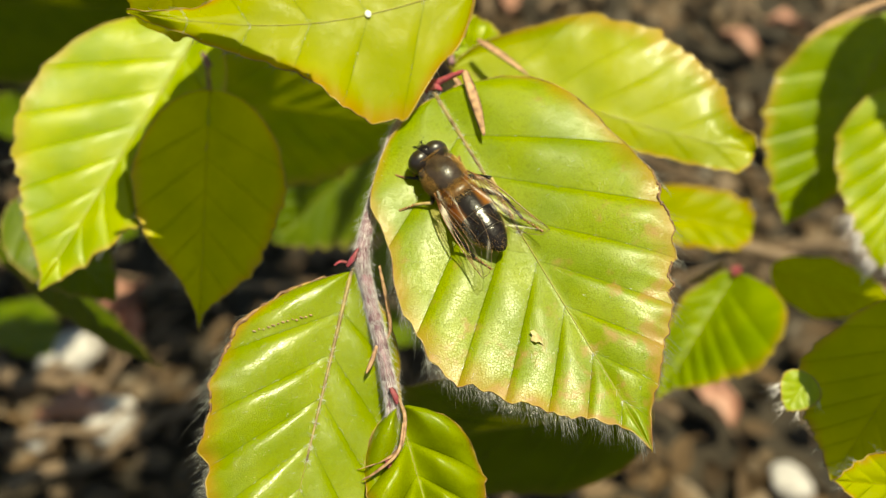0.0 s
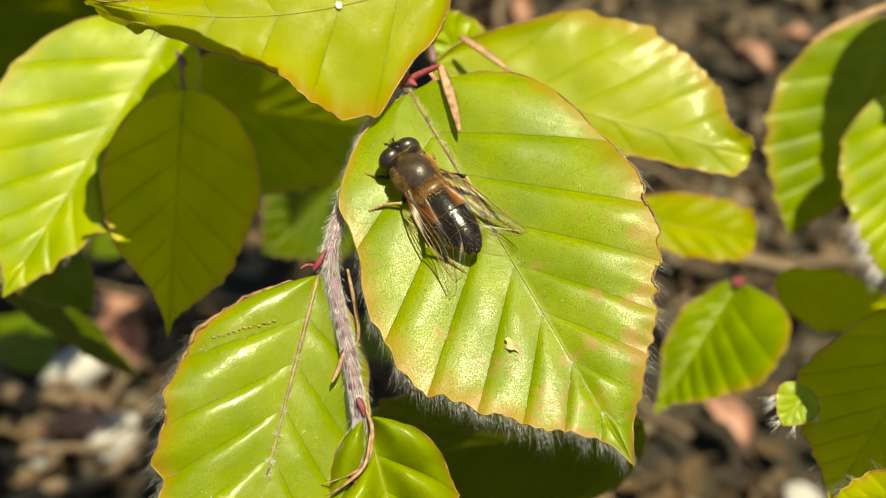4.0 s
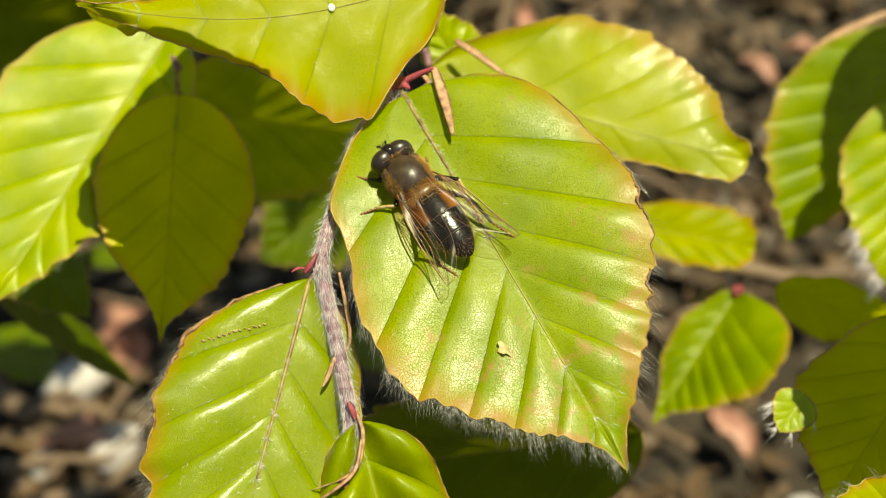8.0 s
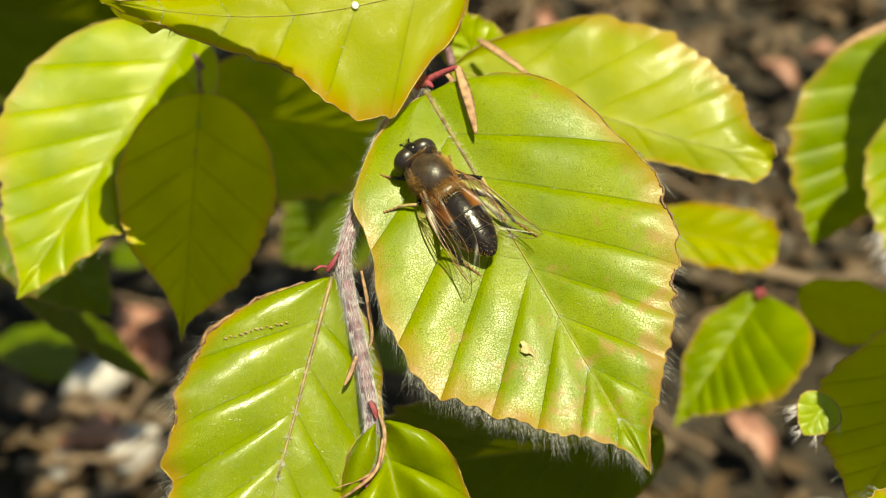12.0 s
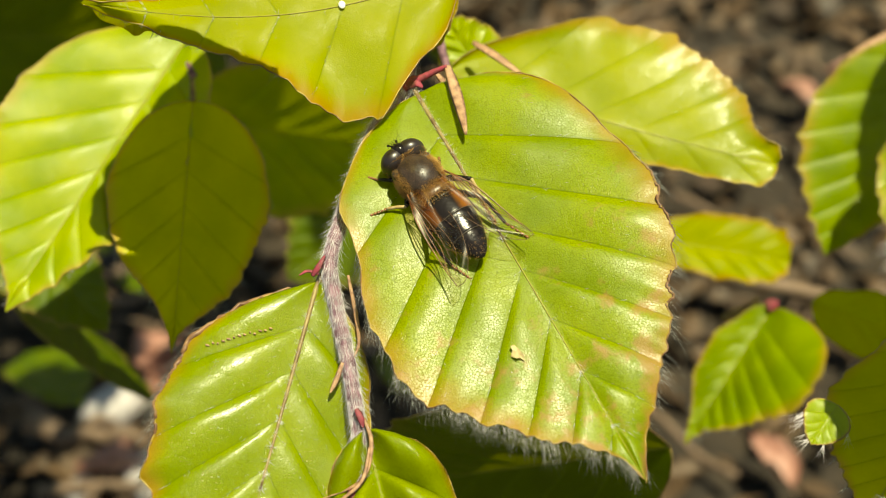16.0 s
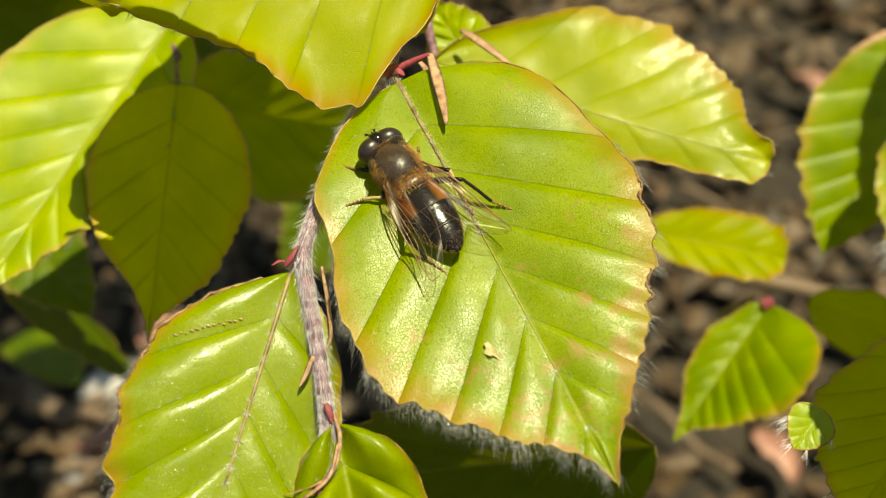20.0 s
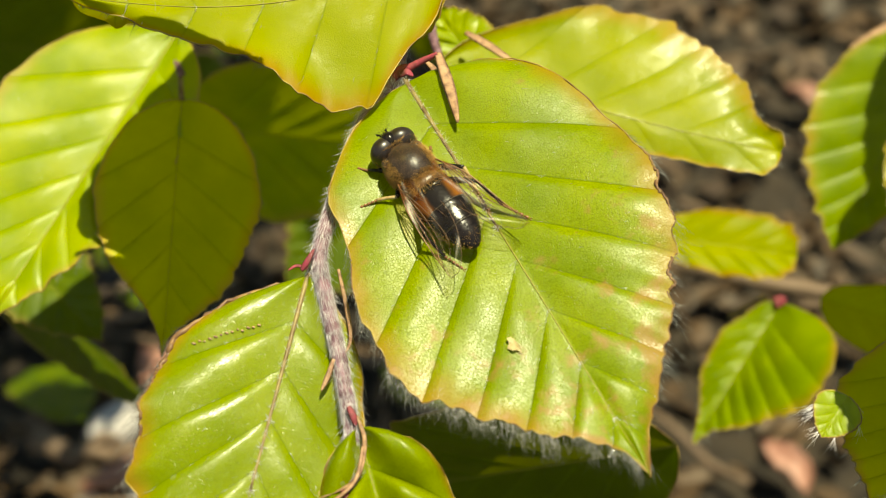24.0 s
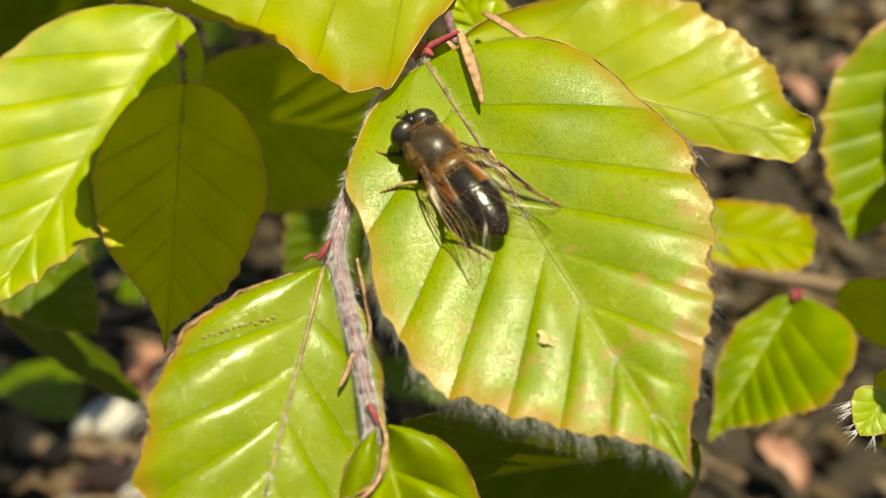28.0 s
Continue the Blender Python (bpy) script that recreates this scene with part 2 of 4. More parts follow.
def hair(bm, root, way, length, width, droop=(0, 0, 0)):
    """One tapered three-sided hair."""
    way = Vector(way).normalized()
    a = way.orthogonal().normalized()
    b = way.cross(a)
    mid = root + way * length * 0.55 + Vector(droop) * length * 0.12
    end = root + way * length + Vector(droop) * length * 0.4
    rings = []
    for p, r in ((root, width), (mid, width * 0.8)):
        rings.append([bm.verts.new(p + r * (math.cos(k * 2.094) * a + math.sin(k * 2.094) * b)) for k in range(3)])
    tip = bm.verts.new(end)
    for k in range(3):
        j = (k + 1) % 3
        bm.faces.new((rings[0][k], rings[0][j], rings[1][j], rings[1][k]))
        bm.faces.new((rings[1][k], rings[1][j], tip))


class Blade:
    """The surface of a beech leaf in its own space (mm): x across, y from base to tip, z out of the upper face.
    a runs along the midrib, b out along the side veins; side is -1 or 1."""

    def __init__(self, length, left, right, veins=8, p=0.6, q=0.95, fold=0.12, ridge=0.45, bend=0.0, arch=0.0, sweep=0.0, wave=0.5, tooth=0.06, cup=0.0, seed=1, roll=(0, 0), splay=0.0, trim=None):
        self.length, self.w, self.veins = length, {-1: left, 1: right}, veins
        self.p = dict(zip((-1, 1), p if isinstance(p, tuple) else (p, p)))
        self.q = dict(zip((-1, 1), q if isinstance(q, tuple) else (q, q)))
        self.ridge, self.bend, self.arch, self.sweep = ridge, bend, arch, sweep
        self.fold = dict(zip((-1, 1), fold if isinstance(fold, tuple) else (fold, fold)))
        self.splay, self.trim = splay, trim or {}
        self.wave, self.tooth, self.cup, self.roll = wave, tooth, cup, dict(zip((-1, 1), roll))
        self.rnd = random.Random(seed)
        self.phase = [self.rnd.uniform(0, 6.28) for _ in range(6)]
        self.jag = {s: [self.rnd.uniform(0.5, 1.4) for _ in range(veins + 3)] for s in (-1, 1)}
        self.peak = {k: (self.p[k] / (self.p[k] + self.q[k])) ** self.p[k] * (self.q[k] / (self.p[k] + self.q[k])) ** self.q[k] for k in (-1, 1)}

    def half(self, yn, side):
        yn = min(max(yn, 0.0), 1.0)
        return self.w[side] * yn ** self.p[side] * (1 - yn) ** self.q[side] / self.peak[side]

    def cut(self, a, side):
        """How far the side veins of this leaf reach, against the plain outline; two values for each vein."""
        t = self.trim.get(side)
        if not t:
            return 1.0
        k = min(max(a * self.veins * 2, 0.0), len(t) - 1.0001)
        i = int(k)
        f = k - i
        f = f * f * (3 - 2 * f)
        return t[i] + (t[i + 1] - t[i]) * f

    def point(self, a, b, side):
        ln = self.length
        th = radians(32 + self.splay + (26 - 0.5 * self.splay) * (1 - a) ** 1.5 + 50 * math.exp(-a / 0.045))
        sn, cs = math.sin(th), math.cos(th)
        lo, hi = 0.0, ln
        for _ in range(22):
            r = (lo + hi) / 2
            if r * sn < self.half(a + r * cs / ln, side):
                lo = r
            else:
                hi = r
        k = a * self.veins
        near = abs((k + 0.5) % 1.0 - 0.5) * 2
        jag = self.jag[side][int(k + 0.5)]
        reach = lo * (1 + self.tooth * jag * ((1 - near) ** 1.6 - 0.35) * min(1.6, 0.25 + a * 2.2))
        reach *= 1 + 0.010 * math.sin(83 * a + self.phase[3]) + 0.008 * math.sin(139 * a + self.phase[4] + side)
        reach *= self.cut(a, side)
        r = reach * b
        x, y = r * sn, a * ln + r * cs
        yn, xn = y / ln, x / max(self.w[side], 1e-6)
        z = self.fold[side] * x
        z += self.ridge * abs(math.sin(math.pi * (k % 1.0) ** 0.66)) ** 0.85 * min(1.0, b * 3.0) * (1 - 0.45 * b * b) * (1 - 0.5 * a)
        z += self.bend * ln * yn * yn + self.arch * math.sin(math.pi * yn) * ln + self.cup * xn * xn * self.w[side]
        z += self.wave * b * b * (math.sin(9 * yn + self.phase[side + 1]) + 0.6 * math.sin(21 * yn + self.phase[side + 2])) * 0.6
        z += 0.12 * self.wave * b ** 6 * (math.sin(57 * yn + self.phase[5]) + math.sin(91 * yn + self.phase[4] * side))
        z += self.roll[side] * max(0.0, b - 0.55) ** 2 * 5
        return Vector((side * x + self.sweep * math.sin(math.pi * min(yn, 1)), y, z)) * 0.001

    def mesh(self, na=7, nb=12):
        bm = bmesh.new()
        uv = bm.loops.layers.uv.new("UVMap")
        steps = self.veins * na
        rib = [bm.verts.new(self.point(i / steps, 0, 1)) for i in range(steps + 1)]
        coord = {v: (i / na, 0.0) for i, v in enumerate(rib)}
        for side in (-1, 1):
            rows = []
            for i in range(steps + 1):
                row = [rib[i]]
                if i < steps:
                    for j in range(1, nb + 1):
                        v = bm.verts.new(self.point(i / steps, j / nb, side))
                        coord[v] = (i / na, j / nb)
                        row.append(v)
                else:
                    row += [rib[i]] * nb
                rows.append(row)
            for r0, r1 in zip(rows, rows[1:]):
                for j in range(nb):
                    quad = (r0[j], r0[j + 1], r1[j + 1], r1[j])
                    quad = quad if side > 0 else quad[::-1]
                    quad = list(dict.fromkeys(quad))
                    if len(quad) > 2:
                        f = bm.faces.new(quad)
                        for loop in f.loops:
                            loop[uv].uv = coord[loop.vert]
        for e in bm.edges:
            (u0, v0), (u1, v1) = coord[e.verts[0]], coord[e.verts[1]]
            if abs(u0 - u1) < 1e-6 and abs(u0 - round(u0)) < 1e-6 and (v0 or v1):
                e.smooth = False
        return bm

    def margin(self, side, steps=110):
        return [self.point(i / steps * 0.995, 1, side) for i in range(steps + 1)]


def leaf(parent, base, tip, side, left, right, material, label="", hairs=0, hair_len=1.5, rim=True, stalk=None, fine=True, hair_sides=(-1, 1), hair_from=0.0, run=0.0, hair_width=0.0000105, hair_material=None, **shape):
    """A beech leaf between two places of the plan. side: the way to its right edge."""
    a, b = Vector(base), Vector(tip)
    axis = (b - a).normalized()
    sd = Vector(side)
    sd = (sd - axis * sd.dot(axis)).normalized()
    if sd.cross(axis).y > 0:
        # the upper face looks out of the hedge
        sd, left, right = -sd, right, left
        shape["sweep"] = -shape.get("sweep", 0.0)
        shape["roll"] = shape.get("roll", (0, 0))[::-1]
        hair_sides = tuple(-k for k in hair_sides)
        for key in ("p", "q", "fold"):
            if isinstance(shape.get(key), tuple):
                shape[key] = shape[key][::-1]
    up = sd.cross(axis)
    turn = Matrix((sd, axis, up)).transposed().to_4x4()
    m = RIG @ Matrix.Translation(a * 0.001) @ turn
    blade = Blade((b - a).length, left, right, **shape)
    ob = part("leaf", blade.mesh(10 if fine else 5, 16 if fine else 8), material, parent, label, m)
    bm = bmesh.new()
    line = [blade.point(i / 30, 0, 1) + Vector((0, 0, 0.00003)) for i in range(30)]
    tube(bm, line, [0.00011 * (1 - 0.75 * i / 29) * blade.length / 44 for i in range(30)], 6)
    part("midrib", bm, RIB, ob, "", m)
    if rim:
        bm = bmesh.new()
        for s in (-1, 1):
            tube(bm, blade.margin(s, 90 if fine else 50), 0.00007, 4)
        part("margin", bm, RIM, ob, "thin tan leaf margin", m)
    if hairs:
        bm, rnd = bmesh.new(), blade.rnd
        clumps = [(rnd.choice(hair_sides), rnd.uniform(hair_from, 0.97), rnd.gauss(0, 0.25), rnd.gauss(0.1, 0.3), rnd.uniform(0.6, 1.15)) for _ in range(max(12, hairs // 9))]
        for _ in range(hairs):
            s, t, lx, ly, size = rnd.choice(clumps)
            t = min(max(t + rnd.gauss(0, 0.008), 0.0), 0.97)
            p, q = blade.point(t, 1, s), blade.point(t, 0.9, s)
            way = (p - q).normalized() + Vector((lx + rnd.gauss(0, 0.16), ly + 0.35 + rnd.gauss(0, 0.16), rnd.gauss(-0.1, 0.35)))
            hair(bm, p, way, 0.001 * hair_len * size * rnd.uniform(0.3, 1.15), hair_width, (rnd.gauss(0, 0.8), rnd.gauss(0.6, 0.7), rnd.gauss(-0.5, 0.5)))
        part("fringe_hair", bm, hair_material or FRINGE, ob, "fine silver fringe hairs", m)
    if stalk:
        bm = bmesh.new()
        pts = spline([at(p) for p in (*stalk, base)])
        pts = pts + [m @ blade.point(run * i / 16, 0, 1) for i in range(1, 17)] if run else pts
        tube(bm, pts, [0.00036 - 0.00026 * (i / len(pts)) ** 0.7 for i in range(len(pts))] if run else [0.00045 - 0.00012 * i / len(pts) for i in range(len(pts))], 8)
        st = part("leaf_stalk", bm, STALK, ob)
        if run:
            bm, rnd = bmesh.new(), blade.rnd
            for _ in range(700):
                p = rnd.choice(pts)
                hair(bm, p, along((rnd.gauss(0, 1), rnd.gauss(-0.6, 0.6), rnd.gauss(0, 1))), 0.001 * rnd.uniform(0.3, 0.9), 0.000011)
            part("stalk_hair", bm, HAIR, ob, "fine silver hairs")
    return ob, blade, m


def stem(parent, points, radii, material=BARK, name="stem", label="", fuzz=0, seed=3):
    """A tapering twig through places of the plan; radii in mm at its ends."""
    pts = spline([at(p) for p in points], 10)
    rnd = random.Random(seed)
    rad = [0.001 * (radii[0] + (radii[1] - radii[0]) * i / (len(pts) - 1)) * rnd.uniform(0.93, 1.07) for i in range(len(pts))]
    bm = bmesh.new()
    tube(bm, pts, rad, 12)
    ob = part(name, bm, material, parent, label)
    if fuzz:
        bm = bmesh.new()
        for _ in range(fuzz):
            i = rnd.randrange(1, len(pts) - 1)
            way = (pts[i + 1] - pts[i - 1]).normalized()
            out = (Vector((rnd.gauss(0, 1), rnd.gauss(0, 1), rnd.gauss(0, 1))))
            out = (out - way * out.dot(way)).normalized()
            p = pts[i].lerp(pts[i + 1], rnd.random()) + out * rad[i] * 0.95
            hair(bm, p, out * rnd.choice((0.04, 0.07, 0.1, 0.16, 0.28, 1.0)) * rnd.uniform(0.5, 1.2) + way, 0.001 * rnd.uniform(0.5, 1.7), 0.000011)
        part("stem_hair", bm, HAIR, ob, "dense silvery hairs")
    return ob


# ---- ground ----
def ground():
    bm = bmesh.new()
    steps = [-400, -40, -12, -4, -1.5] + [-0.9 + 0.06 * i for i in range(41)] + [2.4, 5, 14, 40, 400]
    grid = [[bm.verts.new((x, y, 0.012 * noise.noise((x * 6, y * 6, 0)) + 0.006 * noise.noise((x * 21, y * 21, 3)) if abs(x) < 2 and abs(y) < 2.4 else 0)) for x in steps] for y in steps]
    for r0, r1 in zip(grid, grid[1:]):
        for i in range(len(steps) - 1):
            bm.faces.new((r0[i], r0[i + 1], r1[i + 1], r1[i]))
    tagged(part("ground", bm, SOIL, None, "dark brown soil under the hedge", kind="structure"), category="ground")


ground()


def litter(count, seed):
    """Dead leaves strewn on the soil."""
    rnd = random.Random(seed)
    bm = bmesh.new()
    for _ in range(count):
        x, y = rnd.uniform(-0.35, 0.45), rnd.uniform(0.2, 1.1)
        ln, wd = rnd.uniform(0.008, 0.024), rnd.uniform(0.003, 0.008)
        m = Matrix.Translation((x, y, 0.012 * noise.noise((x * 6, y * 6, 0)) + rnd.uniform(0.002, 0.012))) @ Euler((rnd.gauss(0, 0.5), rnd.gauss(0, 0.5), rnd.uniform(0, 6.3))).to_matrix().to_4x4()
        curl = rnd.uniform(-0.6, 1.2)
        rows = []
        for i in range(6):
            t = i / 5
            w = wd * math.sin(math.pi * (0.08 + 0.9 * t)) ** 0.8
            rows.append([bm.verts.new(m @ Vector((w * k, ln * (t - 0.5), curl * w * abs(k) + 0.3 * curl * ln * (t - 0.5) ** 2))) for k in (-1, 0, 1)])
        for r0, r1 in zip(rows, rows[1:]):
            for k in range(2):
                bm.faces.new((r0[k], r0[k + 1], r1[k + 1], r1[k]))
    tagged(part("leaf_litter", bm, LITTER, None, "brown dead leaves strewn over the soil", kind="stuff"), category="leaf litter")


litter(4200, 5)


def stick(x, y, turn, length, r, seed):
    """One thin dead twig lying on the soil, with a side shoot."""
    rnd = random.Random(seed)
    ob = thing("dead_twig", (x, y, 0.012), "thin grey-brown dead twig on the soil", "twig", "dead twigs on the soil")
    way, side = Vector((math.cos(turn), math.sin(turn), 0)), Vector((-math.sin(turn), math.cos(turn), 0))
    pts = [Vector((x, y, 0.01)) + way * length * k / 6 + side * rnd.gauss(0, length * 0.02) + Vector((0, 0, rnd.uniform(0, 0.008))) for k in range(7)]
    bm = bmesh.new()
    tube(bm, spline(pts, 4), [r * (1 - 0.6 * k / 24) for k in range(25)], 8)
    part("branch", bm, WOOD, ob)
    bm = bmesh.new()
    q = pts[3]
    tube(bm, [q, q + way * length * 0.12 + side * length * 0.08 + Vector((0, 0, 0.004)), q + way * length * 0.25 + side * length * 0.12], [r * 0.6, r * 0.45, r * 0.25], 7)
    part("side_shoot", bm, WOOD, ob)


def ground_bits():
    rnd = random.Random(9)
    for k in range(46):
        stick(rnd.uniform(-0.3, 0.35), rnd.uniform(0.3, 0.85), rnd.uniform(0, 6.3), rnd.uniform(0.04, 0.15), rnd.uniform(0.0008, 0.0026), k)


ground_bits()
RUSSET = plain_material("russet dead leaf", (0.28, 0.12, 0.085), (0.40, 0.21, 0.16), 120, 0.5, 0.0003)
CHALK = plain_material("pale stone", (0.50, 0.46, 0.46), (0.30, 0.27, 0.27), 150, 0.6, 0.0006)


def dead_leaf(x, y, turn, length, width, material, label, seed, lean=0.4):
    """A curled dead leaf propped on the litter."""
    ob = thing("dead_leaf", (x, y, 0.01), label, "dead leaf", "dead leaves lit on the soil")
    m = Matrix.Translation((x, y, 0.012)) @ Euler((lean, 0.2, turn)).to_matrix().to_4x4()
    b = Blade(length, width, width, veins=6, ridge=1.0, wave=2.0, cup=0.5, seed=seed, roll=(2.5, 2.0))
    part("leaf_blade", b.mesh(3, 6), material, ob, "", m)
    bm = bmesh.new()
    tube(bm, [m @ Vector((0, -0.008, -0.001)), m @ Vector((0, 0, 0)), m @ Vector((0, length * 0.0005, 0.001))], [0.0006, 0.0006, 0.0003], 6)
    part("leaf_stalk", bm, WOOD, ob)


def stone(x, y, r, seed, label):
    """A rough pebble half sunk in the soil."""
    bm = bmesh.new()
    bmesh.ops.create_icosphere(bm, subdivisions=3, radius=1)
    for v in bm.verts:
        n = v.co.normalized()
        v.co = Vector((n.x * r[0], n.y * r[1], n.z * r[2])) * (1 + 0.22 * noise.noise(n * 1.7 + Vector((seed, 0, 0))) + 0.06 * noise.noise(n * 6))
    tagged(part("stone", bm, CHALK, None, label, Matrix.Translation((x, y, 0.006 + r[2] * 0.5)) @ Euler((0, 0, seed)).to_matrix().to_4x4()), category="stone", group="pale stones on the soil")


dead_leaf(-0.136, 0.400, 2.9, 34, 12, RUSSET, "curled russet dead leaf lying in sunlight", 245)
dead_leaf(-0.135, 0.363, 0.4, 24, 8, RUSSET, "curled russet dead leaf lying in sunlight", 222)
dead_leaf(-0.136, 0.329, 2.2, 30, 8, RUSSET, "curled russet dead leaf lying in sunlight", 190)
dead_leaf(-0.133, 0.375, 1.2, 22, 9, RUSSET, "curled russet dead leaf lying in sunlight", 240)
dead_leaf(0.118, 0.321, 0.8, 26, 8, RUSSET, "curled russet dead leaf lying in sunlight", 1290)
dead_leaf(0.212, 0.616, 2.0, 30, 9, RUSSET, "curled russet dead leaf lying in sunlight", 1420)
dead_leaf(0.177, 0.587, 1.0, 26, 9, RUSSET, "curled russet dead leaf lying in sunlight", 1330)
dead_leaf(0.041, 0.635, 0.1, 26, 6, RUSSET, "curled russet dead leaf lying in sunlight", 900)
stone(-0.158, 0.361, (0.010, 0.018, 0.009), 125, "pale sunlit stone half sunk in the soil")
stone(-0.134, 0.326, (0.012, 0.012, 0.008), 195, "pale sunlit stone half sunk in the soil")
stone(-0.161, 0.318, (0.007, 0.007, 0.005), 70, "pale sunlit stone half sunk in the soil")
stone(-0.151, 0.335, (0.005, 0.006, 0.004), 130, "pale sunlit stone half sunk in the soil")
stone(0.138, 0.296, (0.009, 0.008, 0.005), 1400, "pale sunlit stone half sunk in the soil")
stick(-0.190, 0.348, 6.140000000000001, 0.05, 0.0055, 120)
stick(-0.165, 0.288, 0.6, 0.1, 0.003, 120)
stick(-0.175, 0.310, 0.2, 0.08, 0.0026, 100)
stick(0.135, 0.434, -0.2, 0.1, 0.0035, 1380)
stick(0.028, 0.628, 1.5, 0.07, 0.0035, 960)


# ---- the shoot with the fly ----
main_shoot = thing("beech_shoot", at((-0.7, 130.0, 23.4)), "downy young beech shoot in sharp sunlight", "plant")
stem(main_shoot, [(-0.1, 132.0, 31.0), (-0.7, 130.0, 23.4), (-1.2, 129.3, 20.3), (-1.8, 128.0, 17.2)], (0.6, 0.66), name="stem", fuzz=160)
stem(main_shoot, [(-1.4, 128.3, 18.7), (-2.3, 127.0, 15.8), (-4.4, 125.5, 12.6), (-6.0, 123.0, 7.5), (-7.0, 121.5, 3.8), (-7.7, 120.0, 0.2), (-7.0, 119.2, -3.6), (-6.0, 118.2, -7.4), (-5.1, 117.0, -11.3), (-4.6, 116.3, -14.2), (-4.6, 115.6, -17.8), (-4.4, 114.8, -23.5), (-4.1, 114.5, -27.7)], (0.72, 0.58), name="stem", label="grey-purple downy young stem", fuzz=9000)
PLAIN = (1, 0.2, 0.62)
fly_leaf, FLY_BLADE, FLY_M = leaf(main_shoot, (-0.5, 126.5, 16.4), (19.0, 109.5, -16.8), PLAIN, 15.0, 13.3, LEAF, "bright yellow-green leaf with browned tip and hairy edge", hairs=1500, hair_sides=(-1, -1, -1, -1, 1), hair_from=0.12, veins=8, p=(0.66, 0.38), q=(0.85, 0.78), bend=-0.035, fold=(0.08, 0.08), roll=(0.0, -0.7), ridge=0.65, wave=0.6, tooth=0.085, seed=11, trim={-1: (1.0, 0.99, 1.01, 1.12, 1.04, 1.14, 1.02, 1.05, 0.98, 1.02, 0.89, 0.93, 0.83, 0.81, 0.66, 0.74, 0.7), 1: (1.2, 0.95, 0.79, 0.94, 0.92, 1.03, 0.98, 0.97, 0.92, 0.93, 0.84, 0.9, 0.74, 0.73, 0.56, 0.5, 0.5)}, hair_len=2.1, stalk=[(-1.1, 127.6, 17.8)], run=0.42)
up_leaf, UP_BLADE, UP_M = leaf(main_shoot, (3.9, 127.0, 28.3), (-31.0, 121.0, 24.0), (0.1, 0.25, 0.9), 13.5, 14.5, LEAF_YELLOW, "glowing yellow-green leaf with a dew drop", hairs=250, veins=6, p=0.5, q=1.85, sweep=-3.0, fold=-0.05, ridge=0.3, wave=1.2, tooth=0.045, splay=28, seed=12, trim={-1: (0.3, 0.5, 0.86, 0.96, 0.90, 0.84, 0.74, 0.8, 0.84, 1.08, 0.92, 1.09, 1.0)}, hair_len=1.0, stalk=[(-0.5, 131.0, 26.6)])
# two unseen leaves added to block the sun from the hanging olive leaf
leaf(main_shoot, (-10.5, 127.0, 56.6), (-30.1, 124.5, 23.2), (1, 0.1, 0.4), 6, 14, LEAF_THIN, "unseen leaf added above to shade the olive leaf", veins=7, q=0.5, seed=15, rim=False)
leaf(main_shoot, (-21.3, 101.0, 40.0), (-4.0, 98.0, 31.2), (0.53, 0, 0.85), 13.5, 5.0, LEAF_THIN, "small unseen leaf added above to shade the olive leaf", veins=6, p=(0.4, 1.2), q=0.6, seed=16, rim=False)
leaf(main_shoot, (1.9, 129.5, 31.0), (0.9, 126.5, 20.8), (1, 0.1, 0), 0.9, 2.1, LEAF_YELLOW, "small curled yellow-green leaf", veins=5, p=0.4, q=0.7, ridge=0.5, seed=17, roll=(0, -0.6))
fringe_leaf, FRINGE_BLADE, FRINGE_M = leaf(main_shoot, (-8.7, 120.0, -1.3), (-15.5, 108.5, -33.2), (1, 0.32, 0.25), 11.5, 10.5, LEAF_SMOOTH, "glossy yellow-green leaf with silver fringe", hairs=1300, hair_sides=(-1, -1, -1, -1, -1, 1), veins=8, fold=(0.03, -0.16), roll=(-1.1, 0.0), p=0.85, ridge=0.5, tooth=0.06, wave=0.9, seed=13, trim={-1: (1.0, 0.85, 0.75, 0.8, 0.8, 0.9, 1.0), 1: (1.1, 1.1, 0.91, 0.91, 0.83, 0.94, 0.82, 0.93, 0.84, 1.0, 0.95)}, hair_len=2.3, stalk=[(-7.9, 120.2, -0.1)], run=0.55)
leaf(main_shoot, (-4.1, 117.0, -14.3), (1.5, 112.0, -32.7), (1, 0.2, 0.3), 5, 6.3, LEAF_SMOOTH, "small glossy curled leaf", hairs=200, veins=6, fold=0.1, ridge=2.4, wave=1.6, seed=14, roll=(-1.5, -2.6), stalk=[(-4.6, 116.6, -13.4)])

# ---- shoots behind ----
left_shoot = thing("beech_shoot", at((-33.0, 160.0, 37.2)), "beech shoot with one sunlit and one shaded leaf", "plant")
stem(left_shoot, [(-34.5, 162.0, 42.1), (-31.8, 158.0, 29.5), (-28.9, 154.0, 23.2)], (0.6, 0.45))
leaf(left_shoot, (-30.3, 157.0, 29.0), (-47.4, 145.0, -4.4), (0.75, 0.2, 0.5), 16, 9, LEAF_PALE, "pale sunlit beech leaf", veins=8, ridge=0.7, seed=21, trim={1: (0.8, 0.79, 0.84, 0.9, 0.9, 0.95, 0.91, 0.94, 0.86, 0.92, 0.86, 0.91, 0.81, 0.81, 0.69, 0.56, 0.5)}, hairs=200)
